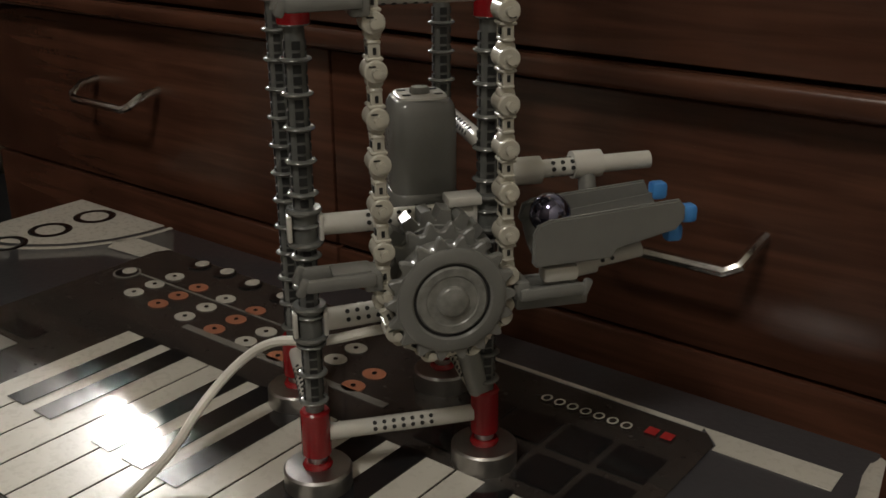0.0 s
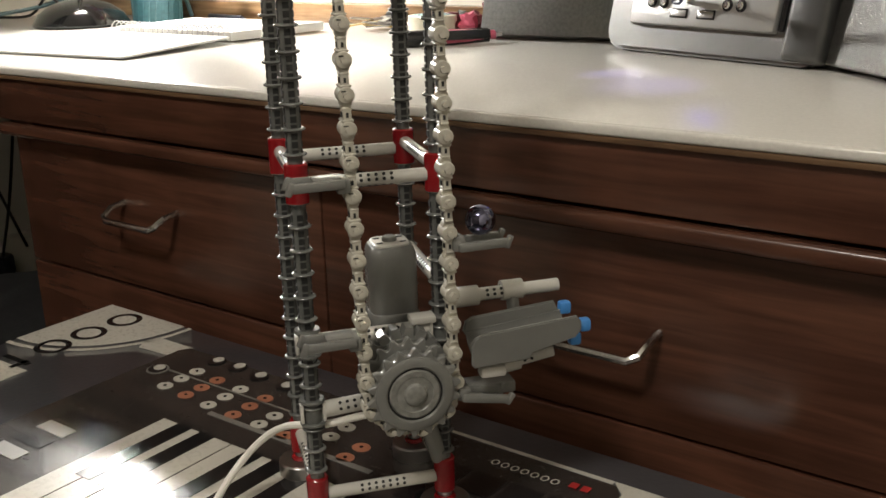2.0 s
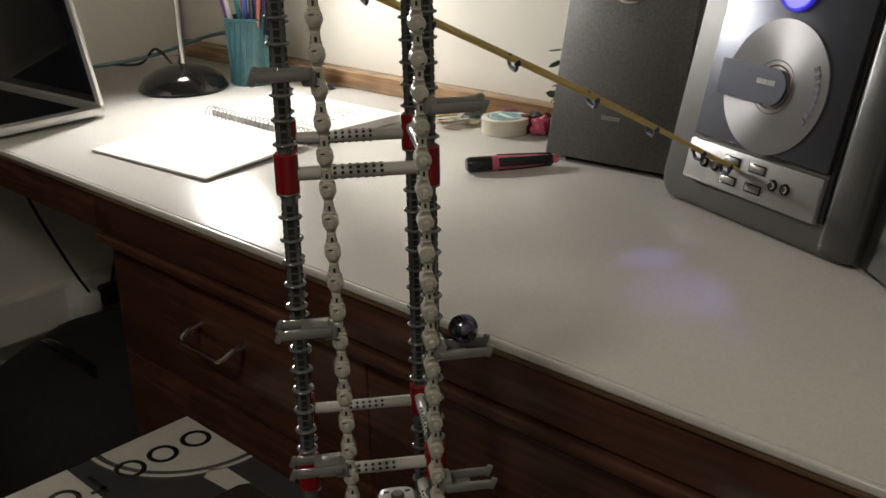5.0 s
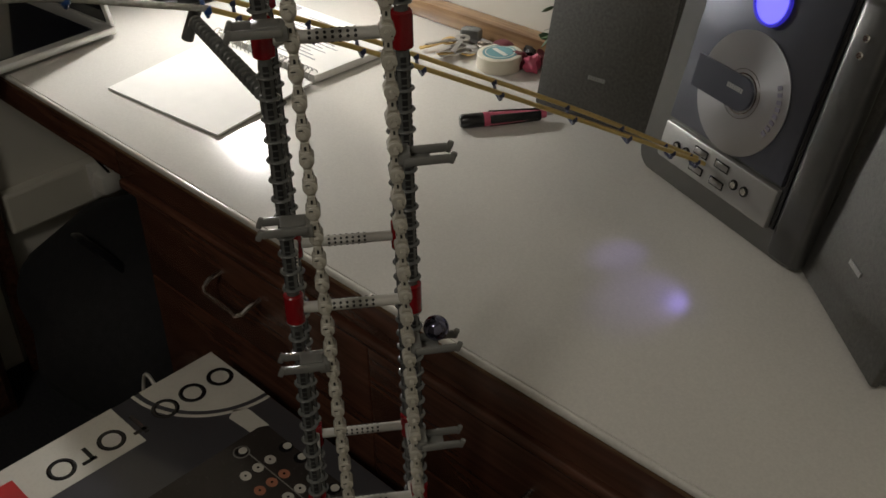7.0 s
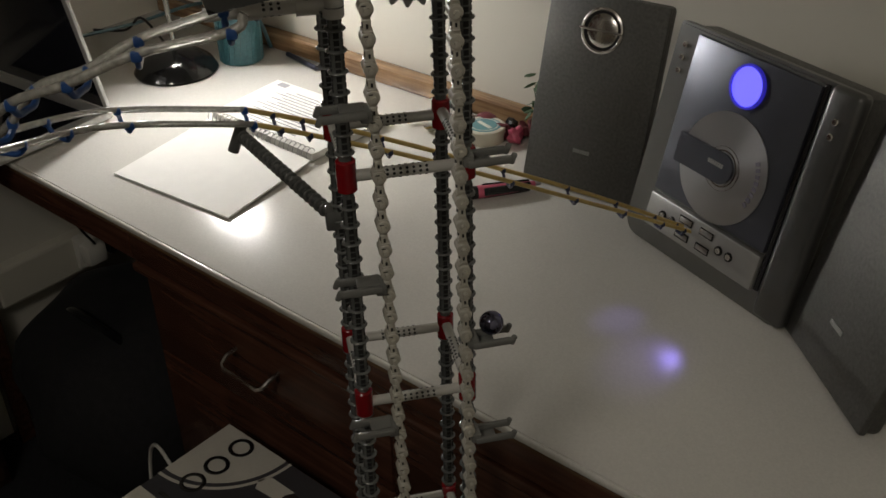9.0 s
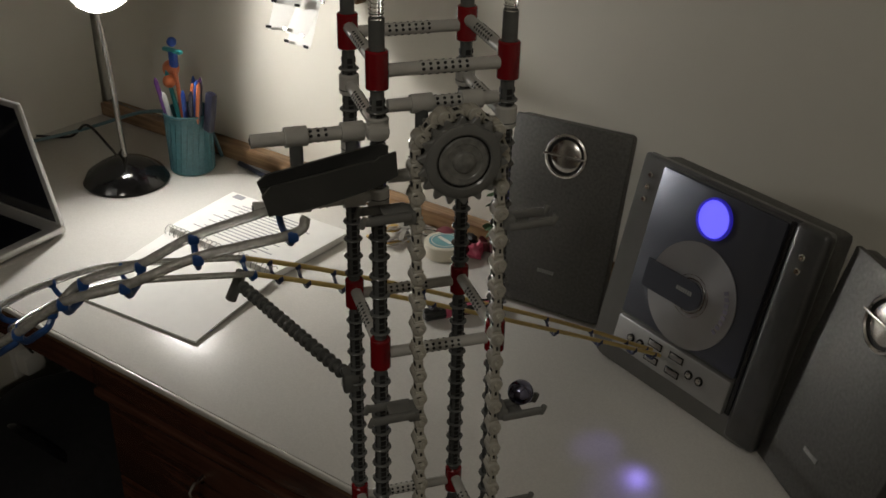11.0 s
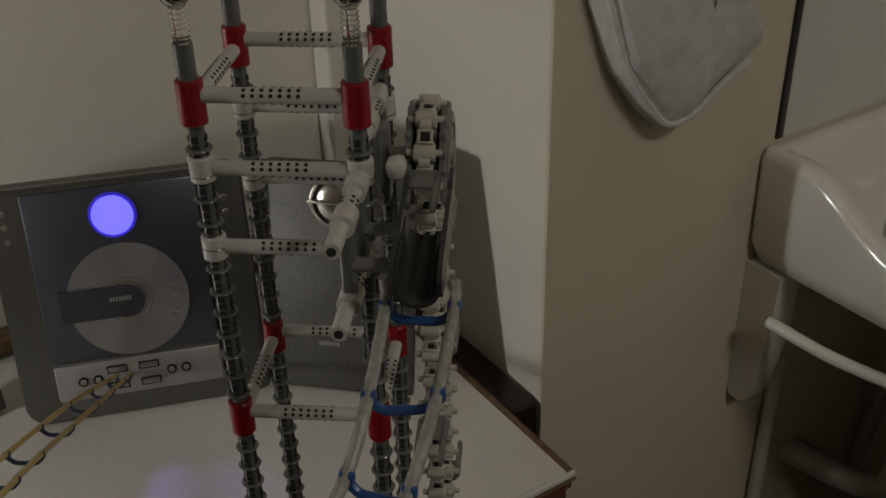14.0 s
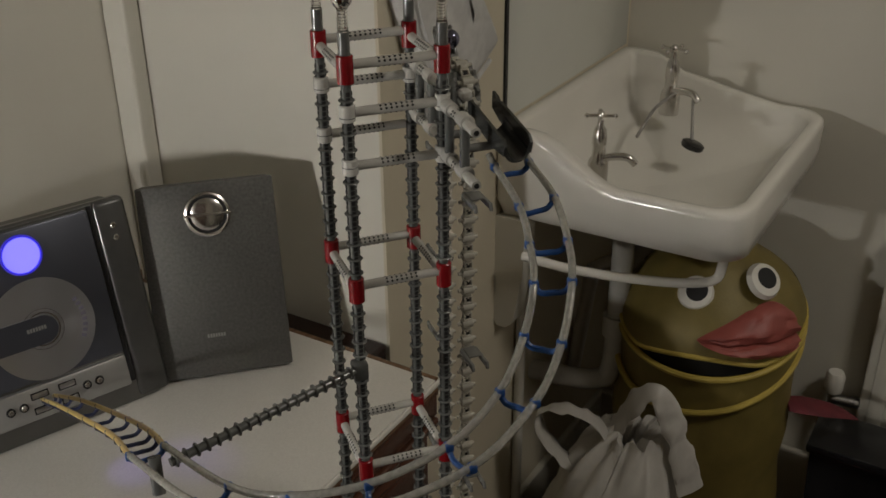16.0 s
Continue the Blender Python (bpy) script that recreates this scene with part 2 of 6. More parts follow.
# ---- desk ----
def desk():
    d = thing("desk", "dark mahogany desk with a pale speckled laminate top and drawers", "desk")
    b = BM(); block(b, (-0.765, 0.2605, DESK - 0.004), (1.53, 0.538, 0.008), bevel=0.002)
    part("tabletop", b, M_LAMINATE, d, "pale speckled laminate top")
    b = BM(); block(b, (-0.761, -0.0112, DESK - 0.0039), (1.538, 0.0052, 0.0072), bevel=0.0022, seg=3)
    part("edge_strip", b, M_LAMINATE, d, "rounded laminate front edge")
    b = BM(); block(b, (-0.761, -0.0112, DESK - 0.0095), (1.538, 0.0058, 0.0036), bevel=0.0008)
    part("edge_strip", b, M_EDGE, d, "thin brown wood edge strip")
    b = BM(); block(b, (0.004, 0.262, DESK - 0.0135), (0.008, 0.540, 0.026), bevel=0.0015)
    part("edge_strip", b, M_EDGE, d, "thin brown wood edge strip")
    b = BM(); block(b, (-0.765, 0.514, DESK + 0.013), (1.52, 0.028, 0.026), bevel=0.003)
    part("back_lip", b, M_TRIM, d, "wooden lip along the wall")
    b = BM(); block(b, (-0.4525, 0.27, 0.371), (0.895, 0.50, 0.68))
    part("carcass", b, M_WOOD, d, smooth=False)
    b = BM(); block(b, (-0.4525, 0.003, 0.6890), (0.905, 0.026, 0.044), bevel=0.002)
    part("apron", b, M_WOOD, d)
    b = BM(); block(b, (-1.218, 0.003, 0.6890), (0.624, 0.026, 0.044), bevel=0.002)
    part("apron", b, M_WOOD, d)
    b = BM(); block(b, (-0.4525, 0.001, 0.6577), (0.905, 0.030, 0.0130), bevel=0.004, seg=3)
    part("drawer_rail", b, M_WOOD, d)
    for x0, x1 in ((-0.903, -0.4827), (-0.4813, -0.004)):
        for z0, z1 in ((0.5172, 0.6478), (0.2982, 0.5148), (0.06, 0.2958)):
            b = BM(); block(b, ((x0 + x1) / 2, 0.012, (z0 + z1) / 2), (x1 - x0, 0.018, z1 - z0), bevel=0.002)
            dr = part("drawer_front", b, M_WOOD, d)
            if z0 > 0.5:
                c, u = (-0.697, 0.0) if x0 < -0.85 else (-0.232, -0.014)
                b = BM()
                p = [(c - 0.038, 0.005, 0.600), (c - 0.038, -0.012, 0.598), (c - 0.036, -0.022, 0.592), (c - 0.030, -0.025, 0.589),
                     (c + 0.030, -0.025, 0.589), (c + 0.036, -0.022, 0.592), (c + 0.038, -0.012, 0.598), (c + 0.038, 0.005, 0.600)]
                sweep(b, [(q[0], q[1], q[2] + u) for q in p], 0.0032, 8)
                part("handle", b, M_CHROME, dr, "bent chrome bar handle")
    b = BM(); block(b, (-1.50, 0.02, 0.345), (0.03, 0.03, 0.69), bevel=0.003)
    part("leg", b, M_WOOD, d)
    return d


desk()

# ---- the marble run ----
TOWER = pose(-0.3, -0.203, 0, 0, 0, 51.9)
SIDE = 0.0725
LEVELS = (0.538, 0.714, 0.891, 1.066, 1.242)
GREYS = (1.210, 1.169)
CORNERS = ((0, 0), (SIDE, 0), (0, SIDE), (SIDE, SIDE))
BOX_TOP = 0.511


def ribbed(bm, a, b, r=0.0039, ring=0.0062, step=0.0126, start=0.006, thick=0.0018):
    """A rod with thin collars along it."""
    a, b = Vector(a), Vector(b)
    d = (b - a).normalized()
    rod(bm, a, b, r, seg=12)
    n = int(((b - a).length - start) / step)
    for k in range(n + 1):
        c = a + d * (start + k * step)
        m = Matrix.Translation(c) @ d.to_track_quat("Z", "Y").to_matrix().to_4x4()
        h = thick / 2
        lathe(bm, [(r - 0.0003, -h), (ring - 0.0011, -h), (ring - 0.0003, -h * 0.6), (ring, 0), (ring - 0.0003, h * 0.6), (ring - 0.0011, h), (r - 0.0003, h)], 18, m)


def slots_along(bm, a, b, r, step=0.0042, size=0.0021, turns=(0, 90, 180, 270), skip=0.004, round_hole=False):
    """Small dark windows in a rod."""
    a, b = Vector(a), Vector(b)
    d = (b - a)
    q = d.to_track_quat("Z", "Y").to_matrix().to_4x4()
    n = int((d.length - 2 * skip) / step)
    for k in range(n + 1):
        c = a + d.normalized() * (skip + k * step)
        for t in turns:
            m = Matrix.Translation(c) @ q @ Matrix.Rotation(radians(t), 4, "Z")
            if round_hole:
                bmesh.ops.create_cone(bm, cap_ends=True, segments=8, radius1=size / 2, radius2=size / 2, depth=0.0012, matrix=m @ pose(r - 0.0004, 0, 0, 0, 90))
            else:
                block(bm, (r - 0.0004, 0, 0), (0.0012, size, size), m)


def holed_tube(parent, a, b, r=0.0036, holes=6):
    """A light tube with a block of small holes in its middle."""
    a, b = Vector(a), Vector(b)
    bm = BM(); rod(bm, a, b, r, seg=16)
    t = part("cross_tube", bm, M_TUBE, parent)
    c, d = (a + b) / 2, (b - a).normalized()
    h = holes * 0.0040 / 2
    bm = BM(); slots_along(bm, c - d * h, c + d * h, r, 0.0040, 0.0019, (18, 60, 132, 174, 246, 288), 0.0, True)
    tagged(part("perforation", bm, M_SLOT, t, "dark rows of small holes"), kind="stuff")
    return t


def collar(parent, p, r=0.0062, h=0.021, mat=None, lab=""):
    bm = BM()
    lathe(bm, [(0, -h / 2), (r - 0.0008, -h / 2), (r, -h / 2 + 0.0008), (r, h / 2 - 0.0008), (r - 0.0008, h / 2), (0, h / 2)], 18, Matrix.Translation(p))
    return part("connector", bm, mat or M_RED, parent, lab)


def tower():
    t = thing("marble_run", "tall four-legged toy marble run tower with red connectors", "toy", TOWER)
    for n, (x, y) in enumerate(CORNERS):
        # foot
        bm = BM()
        lathe(bm, [(0, 0), (0.0138, 0), (0.0144, 0.0006), (0.0144, 0.0098), (0.0136, 0.0108), (0.0062, 0.0112), (0, 0.0112)], 32, pose(x, y, BOX_TOP))
        f = part("foot", bm, M_STEEL, t, "round steel weight foot")
        bm = BM()
        lathe(bm, [(0, 0), (0.0062, 0), (0.0064, 0.001), (0.0055, 0.0024), (0, 0.0024)], 20, pose(x, y, BOX_TOP + 0.0110))
        part("red_washer", bm, M_RED, f, "red plastic washer")
        bm = BM(); rod(bm, (x, y, BOX_TOP + 0.011), (x, y, LEVELS[0] - 0.008), 0.0042, seg=16)
        part("stub", bm, M_STEEL, f, "steel stub")
        # post between the connectors
        bm = BM()
        for lo, hi in zip(LEVELS, LEVELS[1:]):
            ribbed(bm, (x, y, lo + 0.009), (x, y, hi - 0.009))
        post = part("post", bm, M_ROD, t, "dark grey ribbed plastic rod")
        bm = BM()
        for lo, hi in zip(LEVELS, LEVELS[1:]):
            slots_along(bm, (x, y, lo + 0.012), (x, y, hi - 0.012), 0.0039, 0.0042, 0.0031)
        tagged(part("slot", bm, M_SLOT, post, "dark windows in the rod"), kind="stuff")
        for k, z in enumerate(LEVELS):
            collar(t, (x, y, z), lab="red plastic connector" if k == 0 else "")
        for z in GREYS if n != 1 else GREYS[:1]:
            collar(t, (x, y, z), 0.0060, 0.0125, M_TUBE, "light grey connector")
        # finial
        bm = BM(); rod(bm, (x, y, LEVELS[-1] + 0.008), (x, y, 1.2685), 0.0043, seg=16)
        part("cap_rod", bm, M_ROD, t)
        bm = BM()
        coil = [(0, 1.268)] + [(0.0031 + 0.0010 * (k % 2), 1.268 + 0.0011 * k) for k in range(16)] + [(0, 1.2845)]
        lathe(bm, coil, 16, pose(x, y, 0))
        part("clear_coil", bm, M_CLEAR, t, "clear coiled plastic tube")
        bm = BM(); ball(bm, (x, y, 1.2915), 0.0076, 28, 18)
        part("finial_ball", bm, M_MIRROR_BALL, t, "polished steel ball")
    e = 0.0055
    for k, z in enumerate(LEVELS):
        holed_tube(t, (e, 0, z - 0.001), (SIDE - e, 0, z - 0.001))
        holed_tube(t, (0, e, z + 0.003), (0, SIDE - e, z + 0.003))
        holed_tube(t, (SIDE, e, z + 0.003), (SIDE, SIDE - e, z + 0.003))
        if k:
            holed_tube(t, (e, SIDE, z - 0.001), (SIDE - e, SIDE, z - 0.001))
    for z in GREYS:
        holed_tube(t, (0, e, z), (0, SIDE - e, z))
        holed_tube(t, (SIDE, e, z), (SIDE, SIDE - e, z))
    return t


RUN = tower()

# ---- lift chain, driven round two sprockets ----
LOW, HIGH, RADIUS, FRONT = Vector((0.0485, 0.607)), Vector((0.0368, 1.2015)), 0.0235, -0.027
UP = (HIGH - LOW).normalized()
OUT = Vector((UP.y, -UP.x))
REACH = (HIGH - LOW).length
LOOP = 2 * REACH + 2 * math.pi * RADIUS
SPEED, LINKS = 0.0385, 82
PITCH = LOOP / LINKS


def on_loop(s):
    """Place and turn on the chain's loop; s grows upwards on the side away from the trough."""
    s %= LOOP
    arc = math.pi * RADIUS
    if s < REACH:
        p, a = LOW + OUT * RADIUS + UP * s, 0.0
    elif s < REACH + arc:
        a = (s - REACH) / RADIUS
        p = HIGH + RADIUS * (OUT * math.cos(a) + UP * math.sin(a))
    elif s < 2 * REACH + arc:
        p, a = HIGH - OUT * RADIUS - UP * (s - REACH - arc), math.pi
    else:
        a = math.pi + (s - 2 * REACH - arc) / RADIUS
        p = LOW + RADIUS * (OUT * math.cos(a) + UP * math.sin(a))
    lean = math.degrees(math.atan2(UP.y, UP.x)) - 90
    return pose(p.x, FRONT, p.y, 0, -(math.degrees(a) + lean), 0)


def link_mesh():
    b = BM()
    h = PITCH / 2
    k = h * 0.55
    # round knuckle with its pin
    lathe(b, [(0, -0.0050), (0.0036, -0.0050), (0.0041, -0.0045), (0.0041, 0.0045), (0.0036, 0.0050), (0, 0.0050)], 18, pose(0, 0, k, 90))
    rod(b, (0, -0.0082, k), (0, 0.0082, k), 0.0017, seg=10)
    # slotted waist and the hook that grips the next pin
    for y in (-0.0030, 0.0030):
        block(b, (0, y, -0.0022), (0.0042, 0.0014, 0.0082), bevel=0.0004, seg=1)
    block(b, (0, 0, 0.0002), (0.0060, 0.0084, 0.0013), bevel=0.0004, seg=1)
    block(b, (0, 0, -0.0054), (0.0046, 0.0078, 0.0013), bevel=0.0004, seg=1)
    lathe(b, [(0, -0.0026), (0.0028, -0.0026), (0.0030, -0.0022), (0.0030, 0.0022), (0.0028, 0.0026), (0, 0.0026)], 14, pose(0, 0, -h * 1.02, 90))
    return b


def cup_mesh():
    b = BM()
    block(b, (0.0045, 0, -0.0015), (0.007, 0.0135, 0.0075), bevel=0.0015)
    for y in (-0.0064, 0.0064):
        block(b, (0.0165, y, -0.0030), (0.026, 0.0036, 0.0050), bevel=0.0015)
        block(b, (0.0010, 0, 0.0016), (0.0036, 0.0030, 0.0072), pose(0.0285, y, -0.0038, 0, 24), bevel=0.0012)
    block(b, (0.012, 0, -0.0052), (0.014, 0.010, 0.0016), bevel=0.0006)
    return b


def gap_mesh():
    b = BM()
    k = PITCH / 2 * 0.55
    for q in (-1, 1):
        block(b, (0, q * 0.00375, -0.0025), (0.0012, 0.0005, 0.0024))
        block(b, (q * 0.00212, 0, -0.0025), (0.0005, 0.0026, 0.0024))
        block(b, (0.0012, q * 0.0050, k - 0.0020), (0.0024, 0.0004, 0.0006))
    return b


CUPS = (-0.0025, 0.1255, 0.278, 0.4088, 0.5268, 0.6298, 0.7353, 0.8608, 0.9453, 1.0698, 1.1548, 1.2542)
CHAIN = thing("lift_chain", "endless cream plastic chain with grey scoops round two sprockets", "chain", TOWER)
CHAIN_LINKS = []
first = part("link", link_mesh(), M_CHAIN, CHAIN)
first_gap = tagged(part("link_gap", gap_mesh(), M_SLOT, first, "dark gaps in the link"), kind="stuff")
first_cup = None
carrying = {round(s / PITCH) % LINKS: s for s in CUPS}
for k in range(LINKS):
    o = first if k == 0 else again(first, CHAIN)
    o.matrix_basis = on_loop(k * PITCH)
    CHAIN_LINKS.append((o, k * PITCH))
    if k:
        tagged(again(first_gap, o), kind="stuff")
    if k in carrying:
        if first_cup is None:
            first_cup = part("scoop", cup_mesh(), M_GREY, o, "grey two-pronged scoop")
        else:
            tagged(again(first_cup, o), "grey two-pronged scoop")


def sprocket(name, centre, mat):
    o = new(name)
    o.parent = RUN
    o.matrix_basis = pose(centre.x, FRONT, centre.y)
    turn = pose(0, 0, 0, 90)
    b = BM()
    lathe(b, [(0, -0.006), (0.0150, -0.006), (0.0190, -0.0045), (0.0190, 0.0045), (0.0150, 0.006), (0, 0.006)], 40, turn)
    part("gear_body", b, mat, o)
    lobes = []
    for k in range(18 * 10):
        a = 2 * math.pi * k / 180
        r = 0.0226 + 0.0024 * max(-0.55, math.cos(18 * a))
        lobes.append((r * math.cos(a), r * math.sin(a)))
    for y in (-0.0078, 0.0078):
        b = BM(); solid(b, lobes, 0.0034, pose(0, y + 0.0017, 0, 90))
        bmesh.ops.bevel(b, geom=[e for e in b.edges if abs(e.verts[0].co.y - e.verts[1].co.y) < 1e-6], offset=0.0005, segments=1, affect="EDGES")
        part("toothed_disc", b, M_GEAR, o)
    b = BM()
    lathe(b, [(0.0146, 0), (0.0146, 0.0010), (0.0154, 0.0017), (0.0194, 0.0017), (0.0204, 0.0010), (0.0206, 0)], 56, pose(0, -0.0092, 0) @ turn)
    part("rim", b, mat, o)
    b = BM(); lathe(b, [(0.0134, 0), (0.0134, 0.0003), (0.0147, 0.0003), (0.0147, 0)], 56, pose(0, -0.0094, 0) @ turn)
    part("groove", b, M_SLOT, o, "dark round groove")
    b = BM()
    lathe(b, [(0, 0.0028), (0.0050, 0.0028), (0.0058, 0.0022), (0.0062, 0.0010), (0.0096, 0.0009), (0.0100, 0.0013), (0.0128, 0.0013), (0.0135, 0.0006), (0.0136, 0)], 48, pose(0, -0.0092, 0) @ turn)
    part("hub", b, M_HUB, o, "worn grey hub")
    return o


M_HUB = material("worn_grey_plastic", (0.20, 0.20, 0.185), 0.3, vary=0.3, scale=260, bump=0.3)
SPROCKETS = (sprocket("lower_sprocket", LOW, M_GREY), sprocket("upper_sprocket", HIGH, M_GREY))

b = BM(); ball(b, (0, 0, 0), 0.0079, 32, 20)
MARBLE = tagged(part("marble", b, M_MARBLE), "dark blue glossy pearl marble riding in a scoop", "marble")

# ---- motion ----
def motions():
    times = [0.5 * k for k in range(33)]
    for o, s in CHAIN_LINKS:
        fine = [0.25 * k for k in range(65)]
        walk(o, [(t, on_loop(s + SPEED * t)) for t in fine])
    for o in SPROCKETS:
        x, z = (LOW, HIGH)[o is SPROCKETS[1]]
        rows = []
        for t in times:
            rows.append((t, pose(x, FRONT, z) @ Matrix.Rotation(-SPEED * t / RADIUS, 4, "Y")))
        walk(o, rows)
    rows = []
    lift = round(CUPS[0] / PITCH) * PITCH
    for k in range(65):
        t = 0.25 * k
        m = TOWER @ on_loop(lift + SPEED * t)
        p = m @ Vector((0.0175, 0, 0.0085))
        if t < 0.5:
            p = TOWER @ Vector((0.089 - 0.006 * t, FRONT, 0.634 - 0.002 * t))
        rows.append((t, Matrix.Translation(p) @ Matrix.Rotation(0.4 * t, 4, "X")))
    walk(MARBLE, rows)

# ---- loudspeakers and CD system ----
def speaker(m, depth, w=0.166, h=0.243, rx=0.495, rz=0.840, bx=0.45, bz=0.212):
    s = thing("loudspeaker", "grey flat loudspeaker with a round chrome tweeter", "loudspeaker", m, "pair of loudspeakers")
    b = BM(); block(b, (w / 2, depth / 2 + 0.006, h / 2), (w - 0.004, depth, h), bevel=0.006)
    part("cabinet", b, M_SPK, s)
    b = BM(); block(b, (w / 2, 0.004, h / 2), (w, 0.008, h), bevel=0.0025)
    g = part("front_panel", b, M_SPK, s)
    b = BM()
    lathe(b, [(0.0240, 0), (0.0240, 0.003), (0.0256, 0.0045), (0.0278, 0.0035), (0.0283, 0)], 48, pose(w * rx, 0, h * rz, 90))
    part("tweeter_ring", b, M_CHROME, s, "chrome tweeter ring")
    b = BM(); lathe(b, [(0, 0.0006), (0.0242, 0.0006), (0.0242, 0.0001)], 40, pose(w * rx, 0, h * rz, 90))
    part("tweeter_recess", b, M_SLOT, s, "dark recess round the tweeter")
    b = BM(); lathe(b, [(0.0205, 0.0006), (0.0203, 0.0014), (0.0180, 0.0026), (0.012, 0.0038), (0.006, 0.0044), (0, 0.0046)], 40, pose(w * rx, 0, h * rz, 90))
    part("tweeter_dome", b, M_CHROME, s, "silver tweeter dome")
    b = BM(); block(b, (w * rx, -0.0055, h * rz), (0.058, 0.0028, 0.0030), bevel=0.0010)
    part("bridge", b, M_CHROME, s, "chrome bar over the tweeter")
    b = BM()
    for k in range(7):
        block(b, (w * bx + (k - 3) * 0.0033, -0.0006, h * bz), (0.0024, 0.0012, 0.0046))
    part("badge", b, M_SILVERD, s, "small silver badge bars")
    return s


speaker(pose(-0.589, 0.384, DESK + 0.006, 0, 0, 4.3) @ pose(0, 0, 0, -14.5), 0.022, 0.157, 0.241, 0.49, 0.83, 0.49, 0.204)
speaker(pose(-0.1874, 0.2824, DESK + 0.005, 0, 0, -43.5) @ pose(0, 0, 0, -14.9), 0.018, 0.166, 0.247)


def cd_system():
    u = thing("cd_player", "silver upright CD player with a smoked front and lit display", "cd player", pose(-0.4205, 0.3552, DESK + 0.002, 0, 0, -19.8) @ pose(0, 0, 0, -13.5))
    w, h = 0.25, 0.252
    b = BM(); block(b, (w / 2, 0.03, h / 2), (w - 0.01, 0.05, h - 0.006), bevel=0.008)
    part("body", b, M_SPK, u)
    b = BM()
    rr = 0.022
    ol = []
    for qx, qz, st in ((w - rr, rr, 270), (w - rr, h - 0.006, 0), (0.006, h - 0.006, 90), (rr, rr, 180)):
        r = rr if qz == rr else 0.006
        cx = qx if qz == rr else (w - 0.006 if qx > 0.1 else 0.006)
        ol += [(cx + r * math.cos(radians(st + 90 * k / 8)), qz + r * math.sin(radians(st + 90 * k / 8))) for k in range(9)]
    solid(b, ol, 0.014, pose(0, 0.013, 0, 90))
    es = [e for e in b.edges if abs(e.verts[0].co.y - e.verts[1].co.y) < 1e-6]
    bmesh.ops.bevel(b, geom=es, offset=0.003, segments=2, affect="EDGES")
    part("front_frame", b, M_SILVER, u, "matt silver front frame")
    b = BM(); block(b, (0.120, -0.002, 0.157), (0.168, 0.008, 0.178), bevel=0.002)
    d = part("disc_door", b, M_DARKPANEL, u, "smoked reflective disc door")
    b = BM(); block(b, (0.2075, -0.0005, 0.138), (0.006, 0.006, 0.222), bevel=0.001)
    part("groove", b, M_BLACK, u, "black groove")
    # right side of the silver frame, its darker look put into the colour
    b = BM(); block(b, (0.2305, 0.0045, 0.1275), (0.0400, 0.0190, 0.2490), bevel=0.007, seg=3)
    part("side_cheek", b, M_CHEEK, u, "side of the frame, greyed as if reflecting the dark room")
    b = BM(); block(b, (0.120, -0.003, 0.0445), (0.168, 0.010, 0.040), bevel=0.003)
    p = part("control_panel", b, M_SILVERD, u, "silver control panel")
    for x in (0.0630, 0.0778, 0.1520, 0.1668):
        b = BM(); lathe(b, [(0.0034, 0), (0.0034, 0.002), (0.0026, 0.003), (0, 0.003)], 16, pose(x, -0.008, 0.045, 90))
        q = part("button", b, M_CHROME, p, "small round chrome button")
        b = BM(); lathe(b, [(0.0035, 0), (0.0035, 0.0016), (0.0050, 0.0016), (0.0054, 0)], 20, pose(x, -0.008, 0.045, 90))
        part("button_rim", b, M_BLACK, q, "black button rim")
    for x, z in ((0.098, 0.054), (0.130, 0.054), (0.098, 0.036), (0.130, 0.036)):
        b = BM(); block(b, (x, -0.0085, z), (0.018, 0.002, 0.006), bevel=0.0009)
        q = part("button", b, M_STEEL, p, "oval steel button")
        b = BM(); block(b, (x, -0.0083, z), (0.0205, 0.0012, 0.0085), bevel=0.0005)
        part("button_rim", b, M_BLACK, q, "black button rim")
    for z in (0.2, 0.215, 0.229):
        b = BM(); lathe(b, [(0.0034, 0), (0.0034, 0.002), (0.0026, 0.003), (0, 0.003)], 16, pose(0.018, -0.001, z, 90))
        part("button", b, M_CHROME, u, "small round chrome button")
    for z in (0.205, 0.22):
        b = BM(); lathe(b, [(0.0036, 0), (0.0036, 0.002), (0.0026, 0.003), (0, 0.003)], 16, pose(0.2300, -0.0040, z, 90))
        part("button", b, M_CHROME, u, "small round chrome button")
    b = BM(); lathe(b, [(0, 0), (0.0205, 0), (0.0205, 0.0012), (0, 0.0014)], 40, pose(0.1205, -0.0062, 0.2165, 90))
    part("display", b, M_DISPLAY, d, "round lit violet-blue display")
    b = BM(); lathe(b, [(0.0206, 0), (0.0206, 0.003), (0.0228, 0.003), (0.0234, 0)], 40, pose(0.1205, -0.0062, 0.2165, 90))
    part("display_rim", b, M_DISPLAY_RIM, d, "blue-lit clear rim")
    b = BM(); lathe(b, [(0.009, 0), (0.009, 0.0012), (0.06, 0.0012), (0.06, 0)], 72, pose(0.1215, -0.0062, 0.127, 90))
    part("disc", b, M_DISC, d, "silver printed disc")
    b = BM()
    n = 24
    ol = [(0.0, 0.0135)] + [(0.0165 * math.sin(a), 0.0165 * math.cos(a)) for a in [math.pi * k / n for k in range(n + 1)]] + [(-0.066, -0.0165), (-0.066, 0.0165)]
    solid(b, ol[1:], 0.004, pose(0.1215, -0.0065, 0.127, 90))
    for r0, r1 in ((0.0185, 0.0200), (0.0235, 0.0240)):
        bb = BM(); lathe(bb, [(r0, 0), (r0, 0.0004), (r1, 0.0004), (r1, 0)], 40, pose(0.1215, -0.0075, 0.127, 90))
